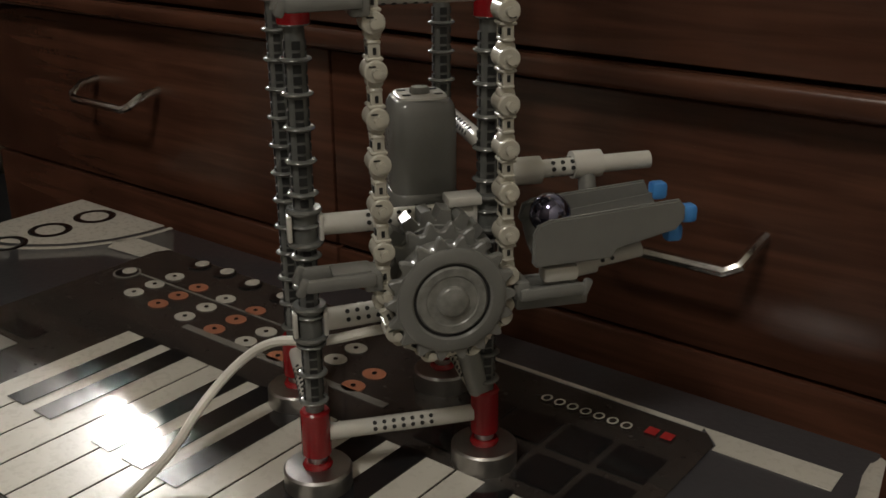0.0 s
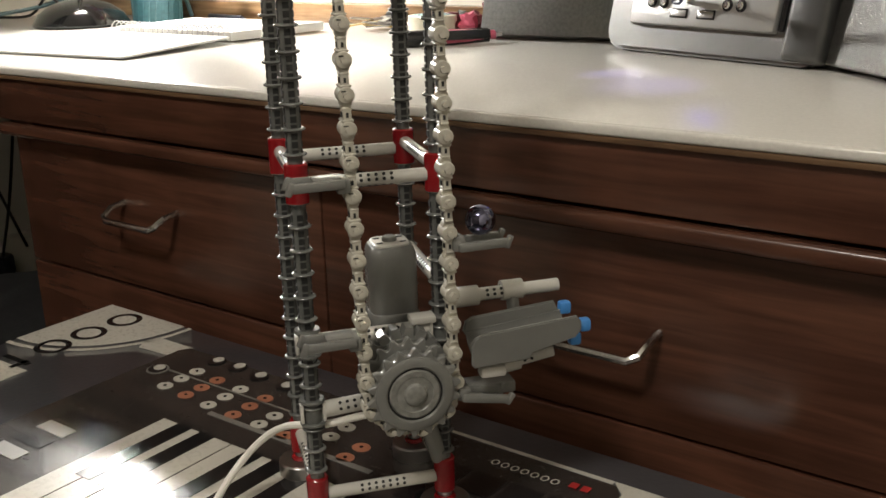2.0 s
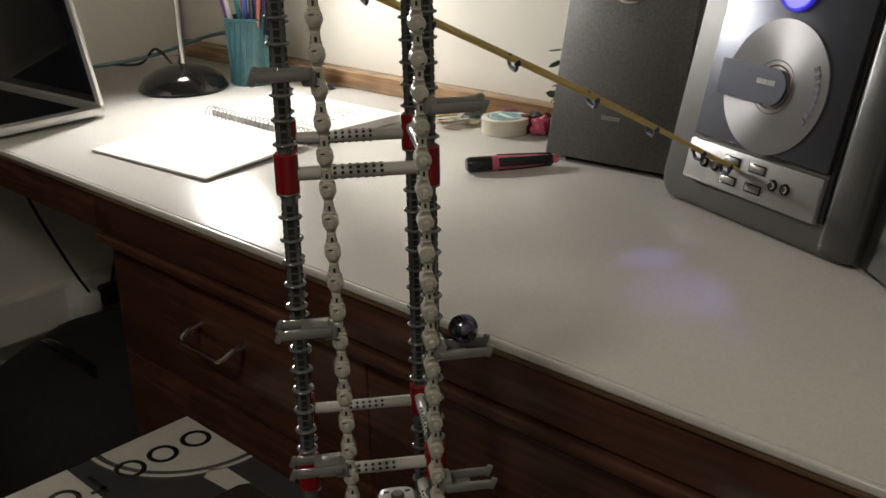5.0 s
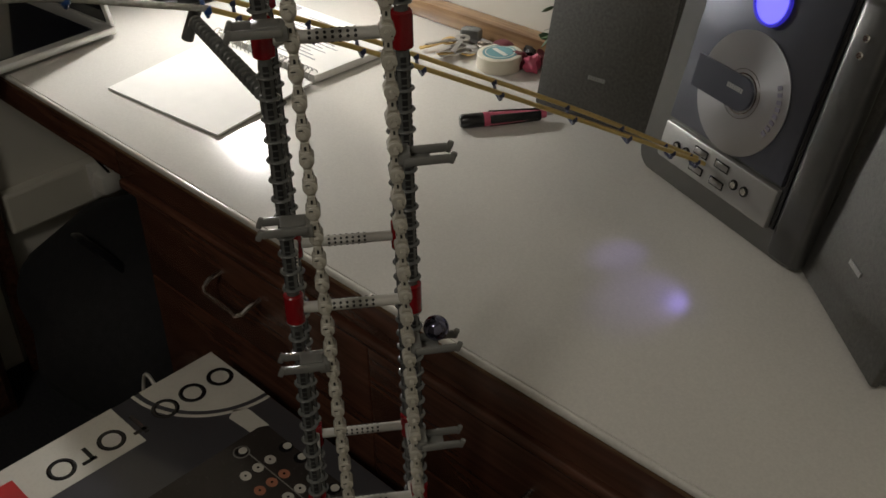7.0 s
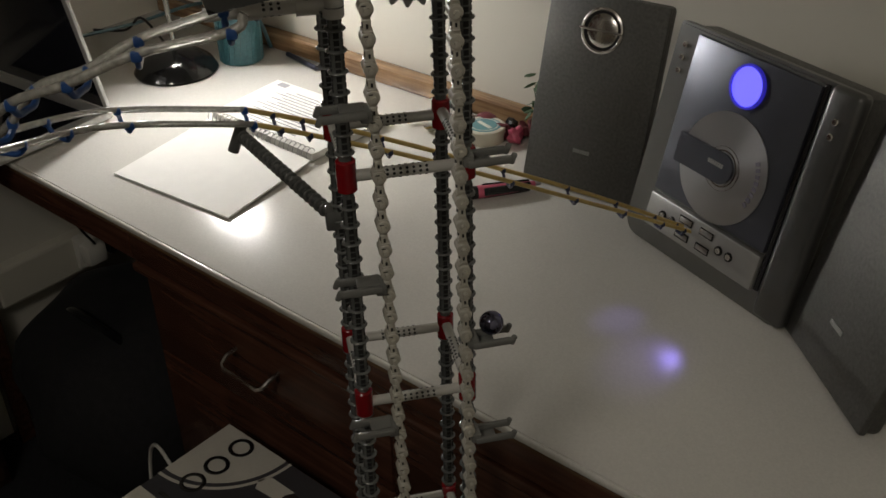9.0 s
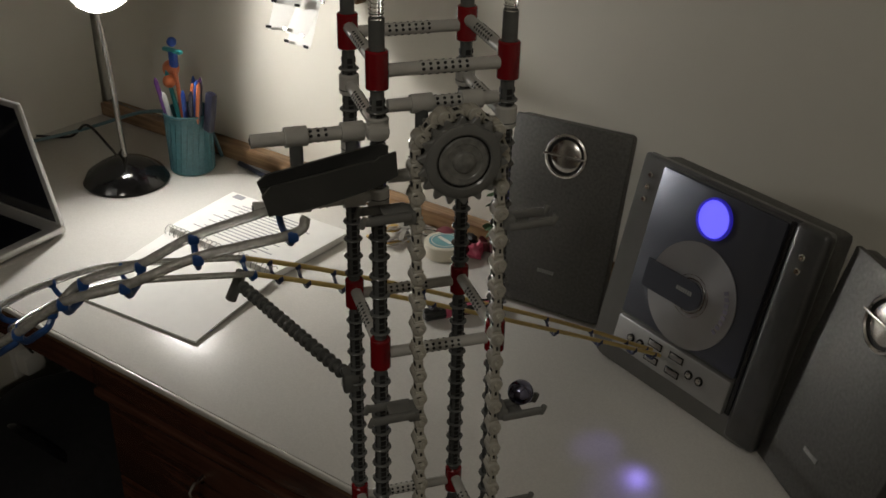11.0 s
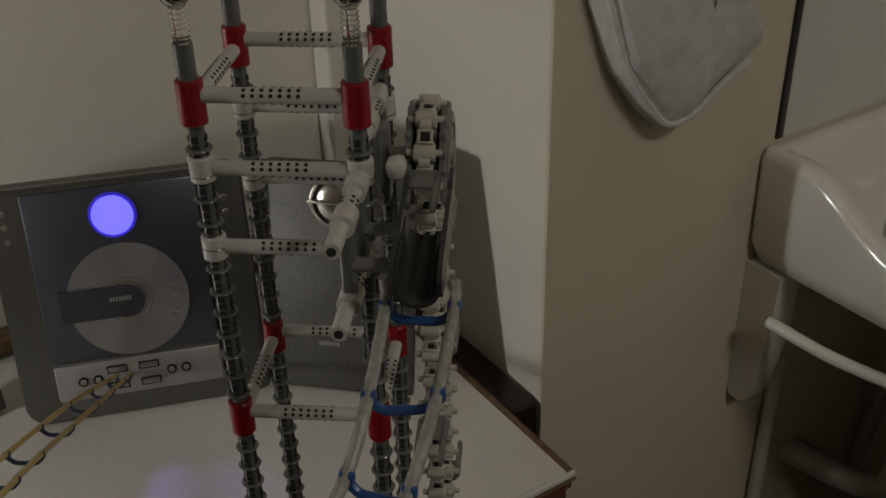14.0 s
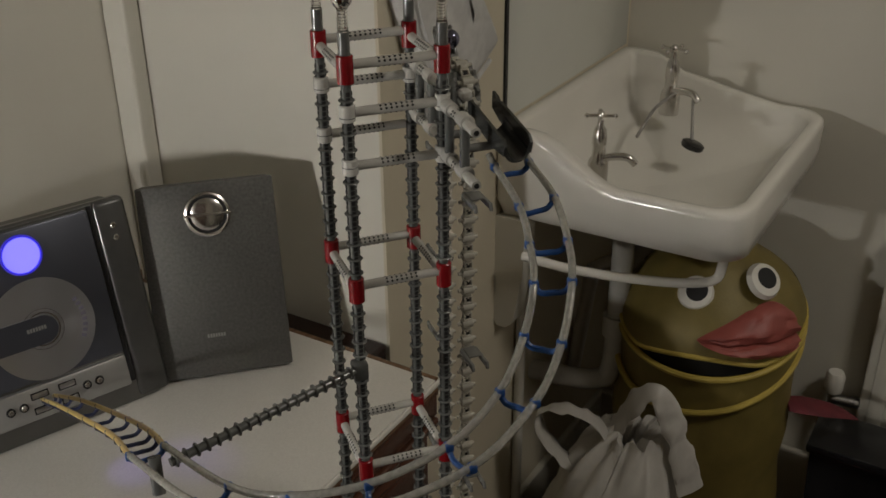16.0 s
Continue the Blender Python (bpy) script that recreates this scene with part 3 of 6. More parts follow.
        part("disc_ring", bb, M_CHROME, d, "bright ring at the middle of the disc")
    part("disc_arm", b, M_DARKPANEL, d, "dark clamp arm over the disc")
    b = BM()
    for k in range(7):
        block(b, (0.114 + (k - 3) * 0.0032, -0.0106, 0.130), (0.0023, 0.0008, 0.0046))
    part("badge", b, M_SILVERD, d, "small silver badge bars")
    b = BM()
    for k in range(8):
        a = radians(-28 + 8 * k)
        block(b, (0.048, 0, 0), (0.0055, 0.0008, 0.004), pose(0.1215, -0.0076, 0.127) @ Matrix.Rotation(-a, 4, "Y"))
    part("disc_print", b, M_PRINT, d, "grey-blue print round the disc")
    return u


M_DISPLAY = glow("display_glow", (0.13, 0.115, 1.0), 1.5)
M_DISPLAY_RIM = glow("display_rim_glow", (0.022, 0.016, 0.36), 0.8)
M_DISC = material("disc_silver", (0.40, 0.40, 0.41), 0.34, 0.85, vary=0.03, scale=6, bump=0, bump_scale=5)
shine = M_DISC.node_tree.nodes.new("ShaderNodeTangent")
shine.direction_type, shine.axis = "RADIAL", "Y"
M_DISC.node_tree.nodes["Principled BSDF"].inputs["Anisotropic"].default_value = 0.6
M_DISC.node_tree.links.new(shine.outputs["Tangent"], M_DISC.node_tree.nodes["Principled BSDF"].inputs["Tangent"])
M_PRINT = material("grey_blue_print", (0.16, 0.15, 0.20), 0.5)
# frame silver toned down to the grey of its unlit right side
M_CHEEK = material("shaded_frame_grey", (0.105, 0.105, 0.103), 0.36, 0.7, vary=0.08, scale=60)
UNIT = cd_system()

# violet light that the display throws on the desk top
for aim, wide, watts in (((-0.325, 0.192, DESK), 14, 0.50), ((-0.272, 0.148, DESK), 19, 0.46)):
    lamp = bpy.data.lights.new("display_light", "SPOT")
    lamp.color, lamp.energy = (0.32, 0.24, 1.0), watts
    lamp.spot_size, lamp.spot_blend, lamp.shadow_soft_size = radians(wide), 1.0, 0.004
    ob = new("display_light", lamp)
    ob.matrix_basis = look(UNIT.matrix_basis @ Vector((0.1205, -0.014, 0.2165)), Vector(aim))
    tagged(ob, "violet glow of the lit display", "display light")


# ---- desk lamp ----
def desk_lamp():
    l = thing("desk_lamp", "black-based desk lamp with a lit white shade", "lamp")
    b = BM(); lathe(b, [(0, 0), (0.066, 0), (0.068, 0.004), (0.060, 0.018), (0.042, 0.030), (0.020, 0.037), (0, 0.0385)], 48, pose(-1.253, 0.336, DESK))
    part("base", b, M_LAMPBLACK, l, "glossy black domed base")
    b = BM(); sweep(b, curve([(-1.262, 0.345, DESK + 0.03), (-1.275, 0.352, 0.80), (-1.288, 0.358, 0.90), (-1.294, 0.352, 1.00), (-1.296, 0.345, 1.068)], 6), 0.0045, 10)
    part("stem", b, M_CHROME, l, "slim chrome stem")
    axis = Vector((0.93, -0.25, -0.28)).to_track_quat("Z", "Y").to_matrix().to_4x4()
    b = BM(); lathe(b, [(0, -0.034), (0.018, -0.032), (0.030, -0.020), (0.040, 0.0), (0.054, 0.038), (0.0555, 0.038), (0.0415, 0.0), (0.031, -0.022), (0.018, -0.0345), (0, -0.036)], 40, Matrix.Translation(BULB) @ axis)
    part("shade", b, M_SHADE, l, "white metal shade")
    b = BM(); ball(b, BULB + axis.to_3x3() @ Vector((0, 0, 0.006)), 0.023, 24, 16)
    part("bulb", b, M_BULB, l, "glowing bulb")
    return l


M_LAMPBLACK = material("gloss_black_enamel", (0.006, 0.006, 0.006), 0.12, vary=0.05, bump=0)
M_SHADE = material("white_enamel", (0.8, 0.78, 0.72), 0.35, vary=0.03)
M_BULB = glow("bulb_glow", (1.0, 0.965, 0.925), 590.0)
desk_lamp()


# added fill lamp, out of view, placed to brighten the desk front
def fill_ceiling_light():
    c = thing("fill_ceiling_light", "unseen round ceiling light added as dim room fill", "lamp", pose(0.02, -1.50, 2.40))
    b = BM(); lathe(b, [(0, 0), (0.23, 0), (0.23, -0.018), (0.222, -0.02), (0, -0.02)], 48)
    part("rose", b, M_SHADE, c)
    b = BM(); lathe(b, [(0.21, -0.021), (0.21, -0.04), (0.16, -0.058), (0, -0.066)], 48)
    part("diffuser", b, M_DIFFUSER, c, "glowing diffuser of the added fill light")
    return c


M_DIFFUSER = glow("fill_diffuser_glow", (1.0, 0.93, 0.83), 18.0)
fill_ceiling_light()


# ---- more of the marble run ----
def tee(parent, p, axis, r=0.0056, h=0.012):
    d = Vector(axis).normalized() * h / 2
    b = BM(); rod(b, Vector(p) - d, Vector(p) + d, r, seg=16)
    return part("tee_connector", b, M_TUBE, parent, "light grey connector")


def drive_unit(t):
    # electric motor standing inside the base
    def shell(rings):
        """A rounded-square body from (half width, height) rings."""
        b = BM()
        loops = []
        for half, z in rings:
            loop = []
            for k in range(48):
                a = 2 * math.pi * (k + 0.5) / 48
                c, q = math.cos(a), math.sin(a)
                r = half / (abs(c) ** 4.5 + abs(q) ** 4.5) ** (1 / 4.5)
                loop.append(b.verts.new((0.0525 + r * c, 0.03 + r * q, z)))
            loops.append(loop)
        for p, q in zip(loops, loops[1:]):
            for k in range(48):
                b.faces.new((p[k], p[(k + 1) % 48], q[(k + 1) % 48], q[k]))
        b.faces.new(loops[0][::-1]); b.faces.new(loops[-1])
        return b

    mo = part("motor", shell([(0.0134, 0.630), (0.0137, 0.634), (0.0136, 0.655), (0.0133, 0.663), (0.0127, 0.6665), (0.0116, 0.6685), (0.0104, 0.6690)]), M_GREY, t, "grey motor housing")
    part("motor_base", shell([(0.0140, 0.612), (0.0146, 0.613), (0.0146, 0.6275), (0.0143, 0.6300), (0.0136, 0.6310)]), M_GREY, mo)
    part("motor_cap", shell([(0.0102, 0.6686), (0.0102, 0.6698), (0.0097, 0.6702)]), M_TUBE, mo, "light grey cap")
    b = BM(); lathe(b, [(0.0042, 0), (0.0042, 0.0016), (0.0034, 0.0027), (0, 0.0030)], 20, pose(0.0525, 0.03, 0.6700))
    part("knob", b, M_GREY, mo)
    for dx, dy in ((-0.0066, -0.0050), (0.0066, -0.0050), (-0.0066, 0.0050), (0.0066, 0.0050)):
        b = BM(); block(b, (0.0525 + dx, 0.03 + dy, 0.6703), (0.0034, 0.0016, 0.0006))
        part("vent_slot", b, M_SLOT, mo, "dark vent slot")
    b = BM(); block(b, (0.05, 0.022, 0.600), (0.034, 0.034, 0.040), bevel=0.003)
    part("gearbox", b, M_GREY, t, "grey gearbox")
    b = BM(); rod(b, (LOW.x, 0.02, LOW.y), (LOW.x, FRONT, LOW.y), 0.0035, seg=12)
    part("axle", b, M_STEEL, t)
    # rear gear that shows above the sprocket
    b = BM()
    lathe(b, [(0, -0.005), (0.017, -0.005), (0.019, -0.003), (0.019, 0.003), (0.017, 0.005), (0, 0.005)], 36, pose(LOW.x, -0.008, LOW.y + 0.004, 90))
    part("gear_hub", b, M_GREY, t)
    ol = []
    for k in range(18):
        for da, r in ((-9, 0.0188), (-5, 0.0232), (5, 0.0232), (9, 0.0188)):
            a = radians(20 * k + da)
            ol.append((r * math.cos(a), r * math.sin(a)))
    b = BM(); solid(b, ol, 0.009, pose(LOW.x, -0.0035, LOW.y + 0.004, 90))
    part("gear", b, M_GEAR, t, "grey toothed gear", smooth=False)
    holed_tube(t, (0.0055, 0, 0.628), (SIDE - 0.0055, 0, 0.628), 0.0042)
    for x in (0, SIDE):
        for z in (0.628, 0.588):
            b = BM()
            for dz in (-0.0066, 0.0066):
                lathe(b, [(0.0040, -0.0010), (0.0066, -0.0010), (0.0071, 0), (0.0066, 0.0010), (0.0040, 0.0010)], 24, pose(x, 0, z + dz))
            lathe(b, [(0.0040, -0.0062), (0.0050, -0.0062), (0.0050, 0.0062), (0.0040, 0.0062)], 20, pose(x, 0, z))
            tc = part("tee_connector", b, M_ROD, t, "dark ringed clamp on the post")
            b = BM()
            for dx in (-0.0060, 0.0060):
                block(b, (x + dx, -0.0015, z), (0.0018, 0.0060, 0.0105), bevel=0.0006)
            part("clamp_plate", b, M_TUBE, tc, "light grey clamp plates")
    b = BM(); block(b, (0.062, -0.001, 0.634), (0.014, 0.010, 0.004), bevel=0.001)
    part("clip", b, M_TUBE, t, "light grey clip")
    holed_tube(t, (0.0055, 0, 0.588), (0.040, 0, 0.590), 0.0046, 4)
    b = BM(); rod(b, (0.062, -0.004, 0.575), (0.070, 0.0, 0.548), 0.0050, seg=14)
    part("brace", b, M_GREY, t, "slanting grey brace")
    holed_tube(t, (SIDE, 0.0055, 0.6535), (SIDE, SIDE - 0.0055, 0.6535), 0.0036, 8)
    # feed side
    holed_tube(t, (0.0775, 0, 0.643), (0.140, -0.002, 0.6445), 0.0036, 5)
    tee(t, (0.086, 0, 0.643), (1, 0, 0), 0.0056, 0.016)
    tee(t, (0.1135, 0, 0.644), (1, 0, 0), 0.0056, 0.012)
    b = BM(); rod(b, (0.1135, -0.001, 0.642), (0.1135, -0.004, 0.632), 0.0036, seg=12)
    part("hanger", b, M_GREY, t)
    holed_tube(t, (0.100, -0.020, 0.6090), (0.1300, -0.020, 0.6135), 0.0034, 3)
    tee(t, (0.1045, -0.020, 0.6098), (1, 0, 0.14), 0.0052, 0.012)
    b = BM(); block(b, (0.0925, -0.029, 0.6110), (0.0145, 0.008, 0.0065), bevel=0.002)
    part("clip", b, M_TUBE, t, "light grey clip")
    b = BM(); block(b, (0.0945, -0.012, 0.5945), (0.030, 0.014, 0.0065), bevel=0.0012)
    part("tray", b, M_GREY, t, "grey tray")
    # feed trough: a rounded floor between a deep front wall and a back wall
    channel(t, (0.083, -0.0235, 0.6268), (0.1375, -0.0235, 0.6330), 0.0112, 0.0010, M_GREY)
    front = [(0.0795, 0.6180), (0.0812, 0.6160), (0.1110, 0.6172), (0.1130, 0.6205), (0.1370, 0.6262), (0.1402, 0.6300), (0.1400, 0.6350), (0.1375, 0.6382), (0.0860, 0.6343), (0.0815, 0.6325), (0.0797, 0.6290)]
    back = [(0.0815, 0.6280), (0.0840, 0.6245), (0.1100, 0.6265), (0.1340, 0.6300), (0.1360, 0.6340), (0.1335, 0.6392), (0.0870, 0.6355), (0.0830, 0.6335)]
    for edge, y, lab in ((front, -0.0362, "deep front wall of the trough"), (back, -0.0132, "back wall of the trough")):
        b = BM(); solid(b, edge, 0.0024, Matrix(((1, 0, 0, 0), (0, 0, 1, y), (0, 1, 0, 0), (0, 0, 0, 1))))
        bmesh.ops.bevel(b, geom=[e for e in b.edges if abs(e.verts[0].co.y - e.verts[1].co.y) < 1e-6], offset=0.0007, segments=2, affect="EDGES")
        part("trough_wall", b, M_GREY, t, lab)
    for x, y, z in ((0.1400, -0.0120, 0.6345), (0.1440, -0.0300, 0.6305), (0.1395, -0.0280, 0.6225)):
        b = BM(); block(b, (x, y, z), (0.0068, 0.0062, 0.0072), bevel=0.0018)
        part("blue_clip", b, M_LBLUE, t, "light blue plastic clip")


def channel(t, a, e, r, h, mat):
    """An open half-pipe trough from a to e, with raised sides."""
    a, e = Vector(a), Vector(e)
    d = (e - a).normalized()
    side = d.cross(Vector((0, 0, 1))).normalized()
    up = side.cross(d)
    n, b = 10, BM()
    rows = []
    for k in range(13):
        f = k / 12
        c = a.lerp(e, f)
        out = [c + side * r + up * h] + [c + r * (side * math.cos(q) - up * math.sin(q)) for q in [math.pi * j / n for j in range(n + 1)]] + [c - side * r + up * h]
        q = r - 0.0016
        inn = [c + side * q + up * h] + [c + q * (side * math.cos(w) - up * math.sin(w)) for w in [math.pi * j / n for j in range(n + 1)]] + [c - side * q + up * h]
        rows.append([b.verts.new(p) for p in out + inn[::-1]])
    for p, q in zip(rows, rows[1:]):
        for j in range(len(p)):
            i = (j + 1) % len(p)
            b.faces.new((p[j], p[i], q[i], q[j]))
    for p in (rows[0], rows[-1]):
        m = len(p) // 2
        for j in range(m - 1):
            b.faces.new((p[j], p[j + 1], p[-2 - j], p[-1 - j]))
    return part("trough", b, mat, t, "dark grey half-pipe trough")


def head_frame(t):
    # twin tubes along the front, with tees and dark hangers
    for z in GREYS:
        holed_tube(t, (0.0055, 0, z + 0.0115), (SIDE - 0.0055, 0, z + 0.0115), 0.0036, 4)
    for x in (0.024, 0.052):
        for z in GREYS:
            tee(t, (x, 0, z + 0.0115), (1, 0, 0), 0.0052, 0.012)
        b = BM(); rod(b, (x, -0.001, GREYS[1] + 0.0115), (x, -0.001, GREYS[0] + 0.0115), 0.0037, seg=12)
        part("hanger", b, M_ROD, t, "dark grey hanger rod")
    # outrigger carrying the exit trough
    for z, reach in ((1.2090, -0.0675), (1.1705, -0.0685)):
        holed_tube(t, (-0.005, 0, z), (reach, 0.001, z - 0.001), 0.0037, 4)
        for x in (-0.014, -0.044):
            tee(t, (x, 0, z), (1, 0, 0), 0.0054, 0.012)
        b = BM(); rod(b, (reach - 0.0006, 0.001, z - 0.001), (reach + 0.001, 0.001, z - 0.001), 0.0020, seg=12)
        part("bore", b, M_SLOT, t, "dark tube bore")
    for x in (-0.014, -0.044):
        b = BM(); rod(b, (x, 0, 1.171), (x, 0, 1.209), 0.0037, seg=12)
        part("hanger", b, M_ROD, t, "dark grey hanger rod")
        b = BM(); rod(b, (x, 0, 1.188), (x, -0.022, 1.188), 0.0032, seg=10)
        part("bracket", b, M_GREY, t)
    b = BM(); rod(b, (HIGH.x, 0.0, HIGH.y), (HIGH.x, FRONT, HIGH.y), 0.0035, seg=12)
    part("axle", b, M_STEEL, t)
    b = BM(); block(b, (HIGH.x, -0.004, HIGH.y - 0.005), (0.012, 0.007, 0.040), bevel=0.002)
    part("axle_plate", b, M_GREY, t)
    # exit trough: a short rounded floor between two long plank-like walls
    low, top = Vector((-0.066, -0.031, 1.1900)), Vector((0.010, -0.031, 1.2035))
    d = (top - low).normalized()
    side = d.cross(Vector((0, 0, 1))).normalized()
    up = side.cross(d)
    channel(t, low + d * 0.044, low, 0.0098, 0.0020, M_CHUTE)
    outer = [(0.0, -0.003), (-0.001, 0.006), (0.004, 0.0098), (0.054, 0.0095), (0.057, 0.0086), (0.060, 0.0104), (0.0685, 0.0108), (0.067, -0.002), (0.052, -0.0055), (0.030, -0.007), (0.005, -0.0065)]
    inner = [(0.0, -0.003), (-0.001, 0.005), (0.004, 0.0080), (0.0655, 0.0085), (0.0685, 0.006), (0.066, -0.003), (0.050, -0.005), (0.020, -0.0065)]
    for edge, sgn, lab in ((outer, 1, "long outer wall of the trough"), (inner, -1, "inner wall of the trough")):
        m = Matrix.Translation(low + side * (0.0098 * sgn - 0.0010)) @ Matrix((d, up, side)).transposed().to_4x4()
        b = BM(); solid(b, edge, 0.0020, m)
        part("trough_wall", b, M_CHUTE, t, lab, smooth=False)
    b = BM(); block(b, (-0.004, -0.0165, 1.2140), (0.0125, 0.0090, 0.0090), bevel=0.0035)
    part("clip", b, M_TUBE, t, "light grey clip")


def local(p):
    return TOWER.inverted() @ Vector(p)


INNER = [(-0.322, -0.259, 1.178), (-0.350, -0.293, 1.166), (-0.371, -0.312, 1.151), (-0.398, -0.329, 1.139), (-0.422, -0.335, 1.115), (-0.455, -0.336, 1.093),
         (-0.491, -0.321, 1.070), (-0.525, -0.285, 1.050), (-0.545, -0.240, 1.036), (-0.546, -0.190, 1.023), (-0.515, -0.098, 0.998)]
OUTER = [(-0.298, -0.274, 1.176), (-0.329, -0.309, 1.168), (-0.357, -0.333, 1.153), (-0.386, -0.350, 1.141), (-0.418, -0.359, 1.115), (-0.453, -0.359, 1.092),
         (-0.503, -0.344, 1.072), (-0.546, -0.300, 1.053), (-0.569, -0.243, 1.039), (-0.571, -0.184, 1.026), (-0.538, -0.088, 1.001)]


def track(t):
    k = new("upper_track")
    k.parent = t
    tagged(k, "clear twin rails with blue ties")
    start = ((-0.318, -0.252, 1.184), (-0.294, -0.268, 1.184))
    for pts, s in ((INNER, start[0]), (OUTER, start[1])):
        b = BM(); sweep(b, [local(p) for p in curve([s] + pts, 6)], 0.0026, 10)
        part("rail", b, M_RAIL, k, "milky clear plastic tube")
    for a, o in zip(INNER, OUTER):
        tie(k, local(a), local(o), M_BLUE)
    y = new("lower_track")
    y.parent = t
    tagged(y, "yellow twin rails with blue ties")
    la = [(-0.515, -0.098, 0.998), (-0.487, -0.048, 0.975), (-0.445, 0.04, 0.930), (-0.372, 0.19, 0.846), (-0.323, 0.300, 0.782), (-0.316, 0.316, 0.772)]
    lo = [(-0.538, -0.088, 1.001), (-0.509, -0.036, 0.978), (-0.466, 0.052, 0.932), (-0.391, 0.203, 0.847), (-0.336, 0.306, 0.782), (-0.328, 0.322, 0.772)]
    ca, co = curve(la, 12), curve(lo, 12)
    for c in (ca, co):
        b = BM(); sweep(b, [local(p) for p in c], 0.0022, 10)
        part("rail", b, M_YELLOW, y, "yellow plastic tube")
    for i in range(5, len(ca) - 6, 5):
        tie(y, local(ca[i]), local(co[i]), M_NAVY, 0.85)
    # strut
    a, e = local((-0.362, -0.161, 0.997)), local((-0.520, -0.108, 0.990))
    b = BM(); ribbed(b, a, e, 0.0034, 0.0056, 0.0085, 0.010, 0.0022)
    part("strut", b, M_ROD, t, "dark grey ribbed strut")
    b = BM(); block(b, local((-0.361, -0.160, 0.995)), (0.0125, 0.0125, 0.016), bevel=0.002)
    part("tee_connector", b, M_ROD, t)
    b = BM(); rod(b, local((-0.527, -0.100, 0.997)), local((-0.534, -0.108, 0.972)), 0.0048, seg=14)
    part("strut_socket", b, M_ROD, t, "dark socket under the track")


def tie(parent, a, o, mat, k=1.0):
    """A blue saddle that holds two rails apart."""
    a, o = Vector(a), Vector(o)
    b = BM()
    c = (a + o) / 2 - Vector((0, 0, 0.0075))
    sweep(b, curve([a - Vector((0, 0, 0.003)), a.lerp(c, 0.4) - Vector((0, 0, 0.0048)), c - Vector((0, 0, 0.0006)), o.lerp(c, 0.4) - Vector((0, 0, 0.0048)), o - Vector((0, 0, 0.003))], 4), 0.0018 * k, 8, flat=1.2)
    for p in (a, o):
        block(b, p - Vector((0, 0, 0.001)), (0.0060 * k, 0.0060 * k, 0.0060 * k), bevel=0.0016 * k)
    return part("tie", b, mat, parent)


drive_unit(RUN)
head_frame(RUN)
track(RUN)
b = BM()
sweep(b, curve([local(q) for q in ((-0.270, -0.170, 0.584), (-0.282, -0.188, 0.583), (-0.300, -0.197, 0.577), (-0.330, -0.196, 0.567), (-0.350, -0.199, 0.552), (-0.358, -0.214, 0.536), (-0.354, -0.240, 0.522), (-0.352, -0.275, 0.5135), (-0.355, -0.330, 0.5135), (-0.36, -0.388, 0.5135), (-0.362, -0.402, 0.49), (-0.362, -0.41, 0.40))], 8), 0.0021, 8)
part("motor_cable", b, M_WHITE, RUN, "white motor cable")


# ---- the keyboard carton under the tower ----
M_CARTON = material("slate_print_card", (0.070, 0.070, 0.078), 0.30, vary=0.12, scale=12, bump=0.10, bump_scale=260, coat=1.0)
M_CPANEL = material("dark_print_card", (0.040, 0.035, 0.032), 0.26, vary=0.18, scale=20, bump=0.10, bump_scale=260, coat=1.0)
M_CWHITE = material("white_print_card", (0.60, 0.58, 0.52), 0.28, vary=0.04, scale=20, bump=0.10, bump_scale=260, coat=1.0)
M_CBLACK = material("black_print_card", (0.012, 0.012, 0.013), 0.24, vary=0.2, bump=0.10, bump_scale=260, coat=1.0)
M_CORANGE = material("orange_print_card", (0.42, 0.17, 0.10), 0.35, vary=0.1)
M_CRED = material("red_print_card", (0.42, 0.03, 0.03), 0.35, vary=0.1)
M_CGREY = material("grey_print_card", (0.22, 0.21, 0.19), 0.3, vary=0.1)

for m in (M_CARTON, M_CPANEL, M_CWHITE, M_CBLACK):
    m.node_tree.nodes["Principled BSDF"].inputs["Coat Roughness"].default_value = 0.075
    m.node_tree.nodes["Principled BSDF"].inputs["Specular IOR Level"].default_value = 0.15


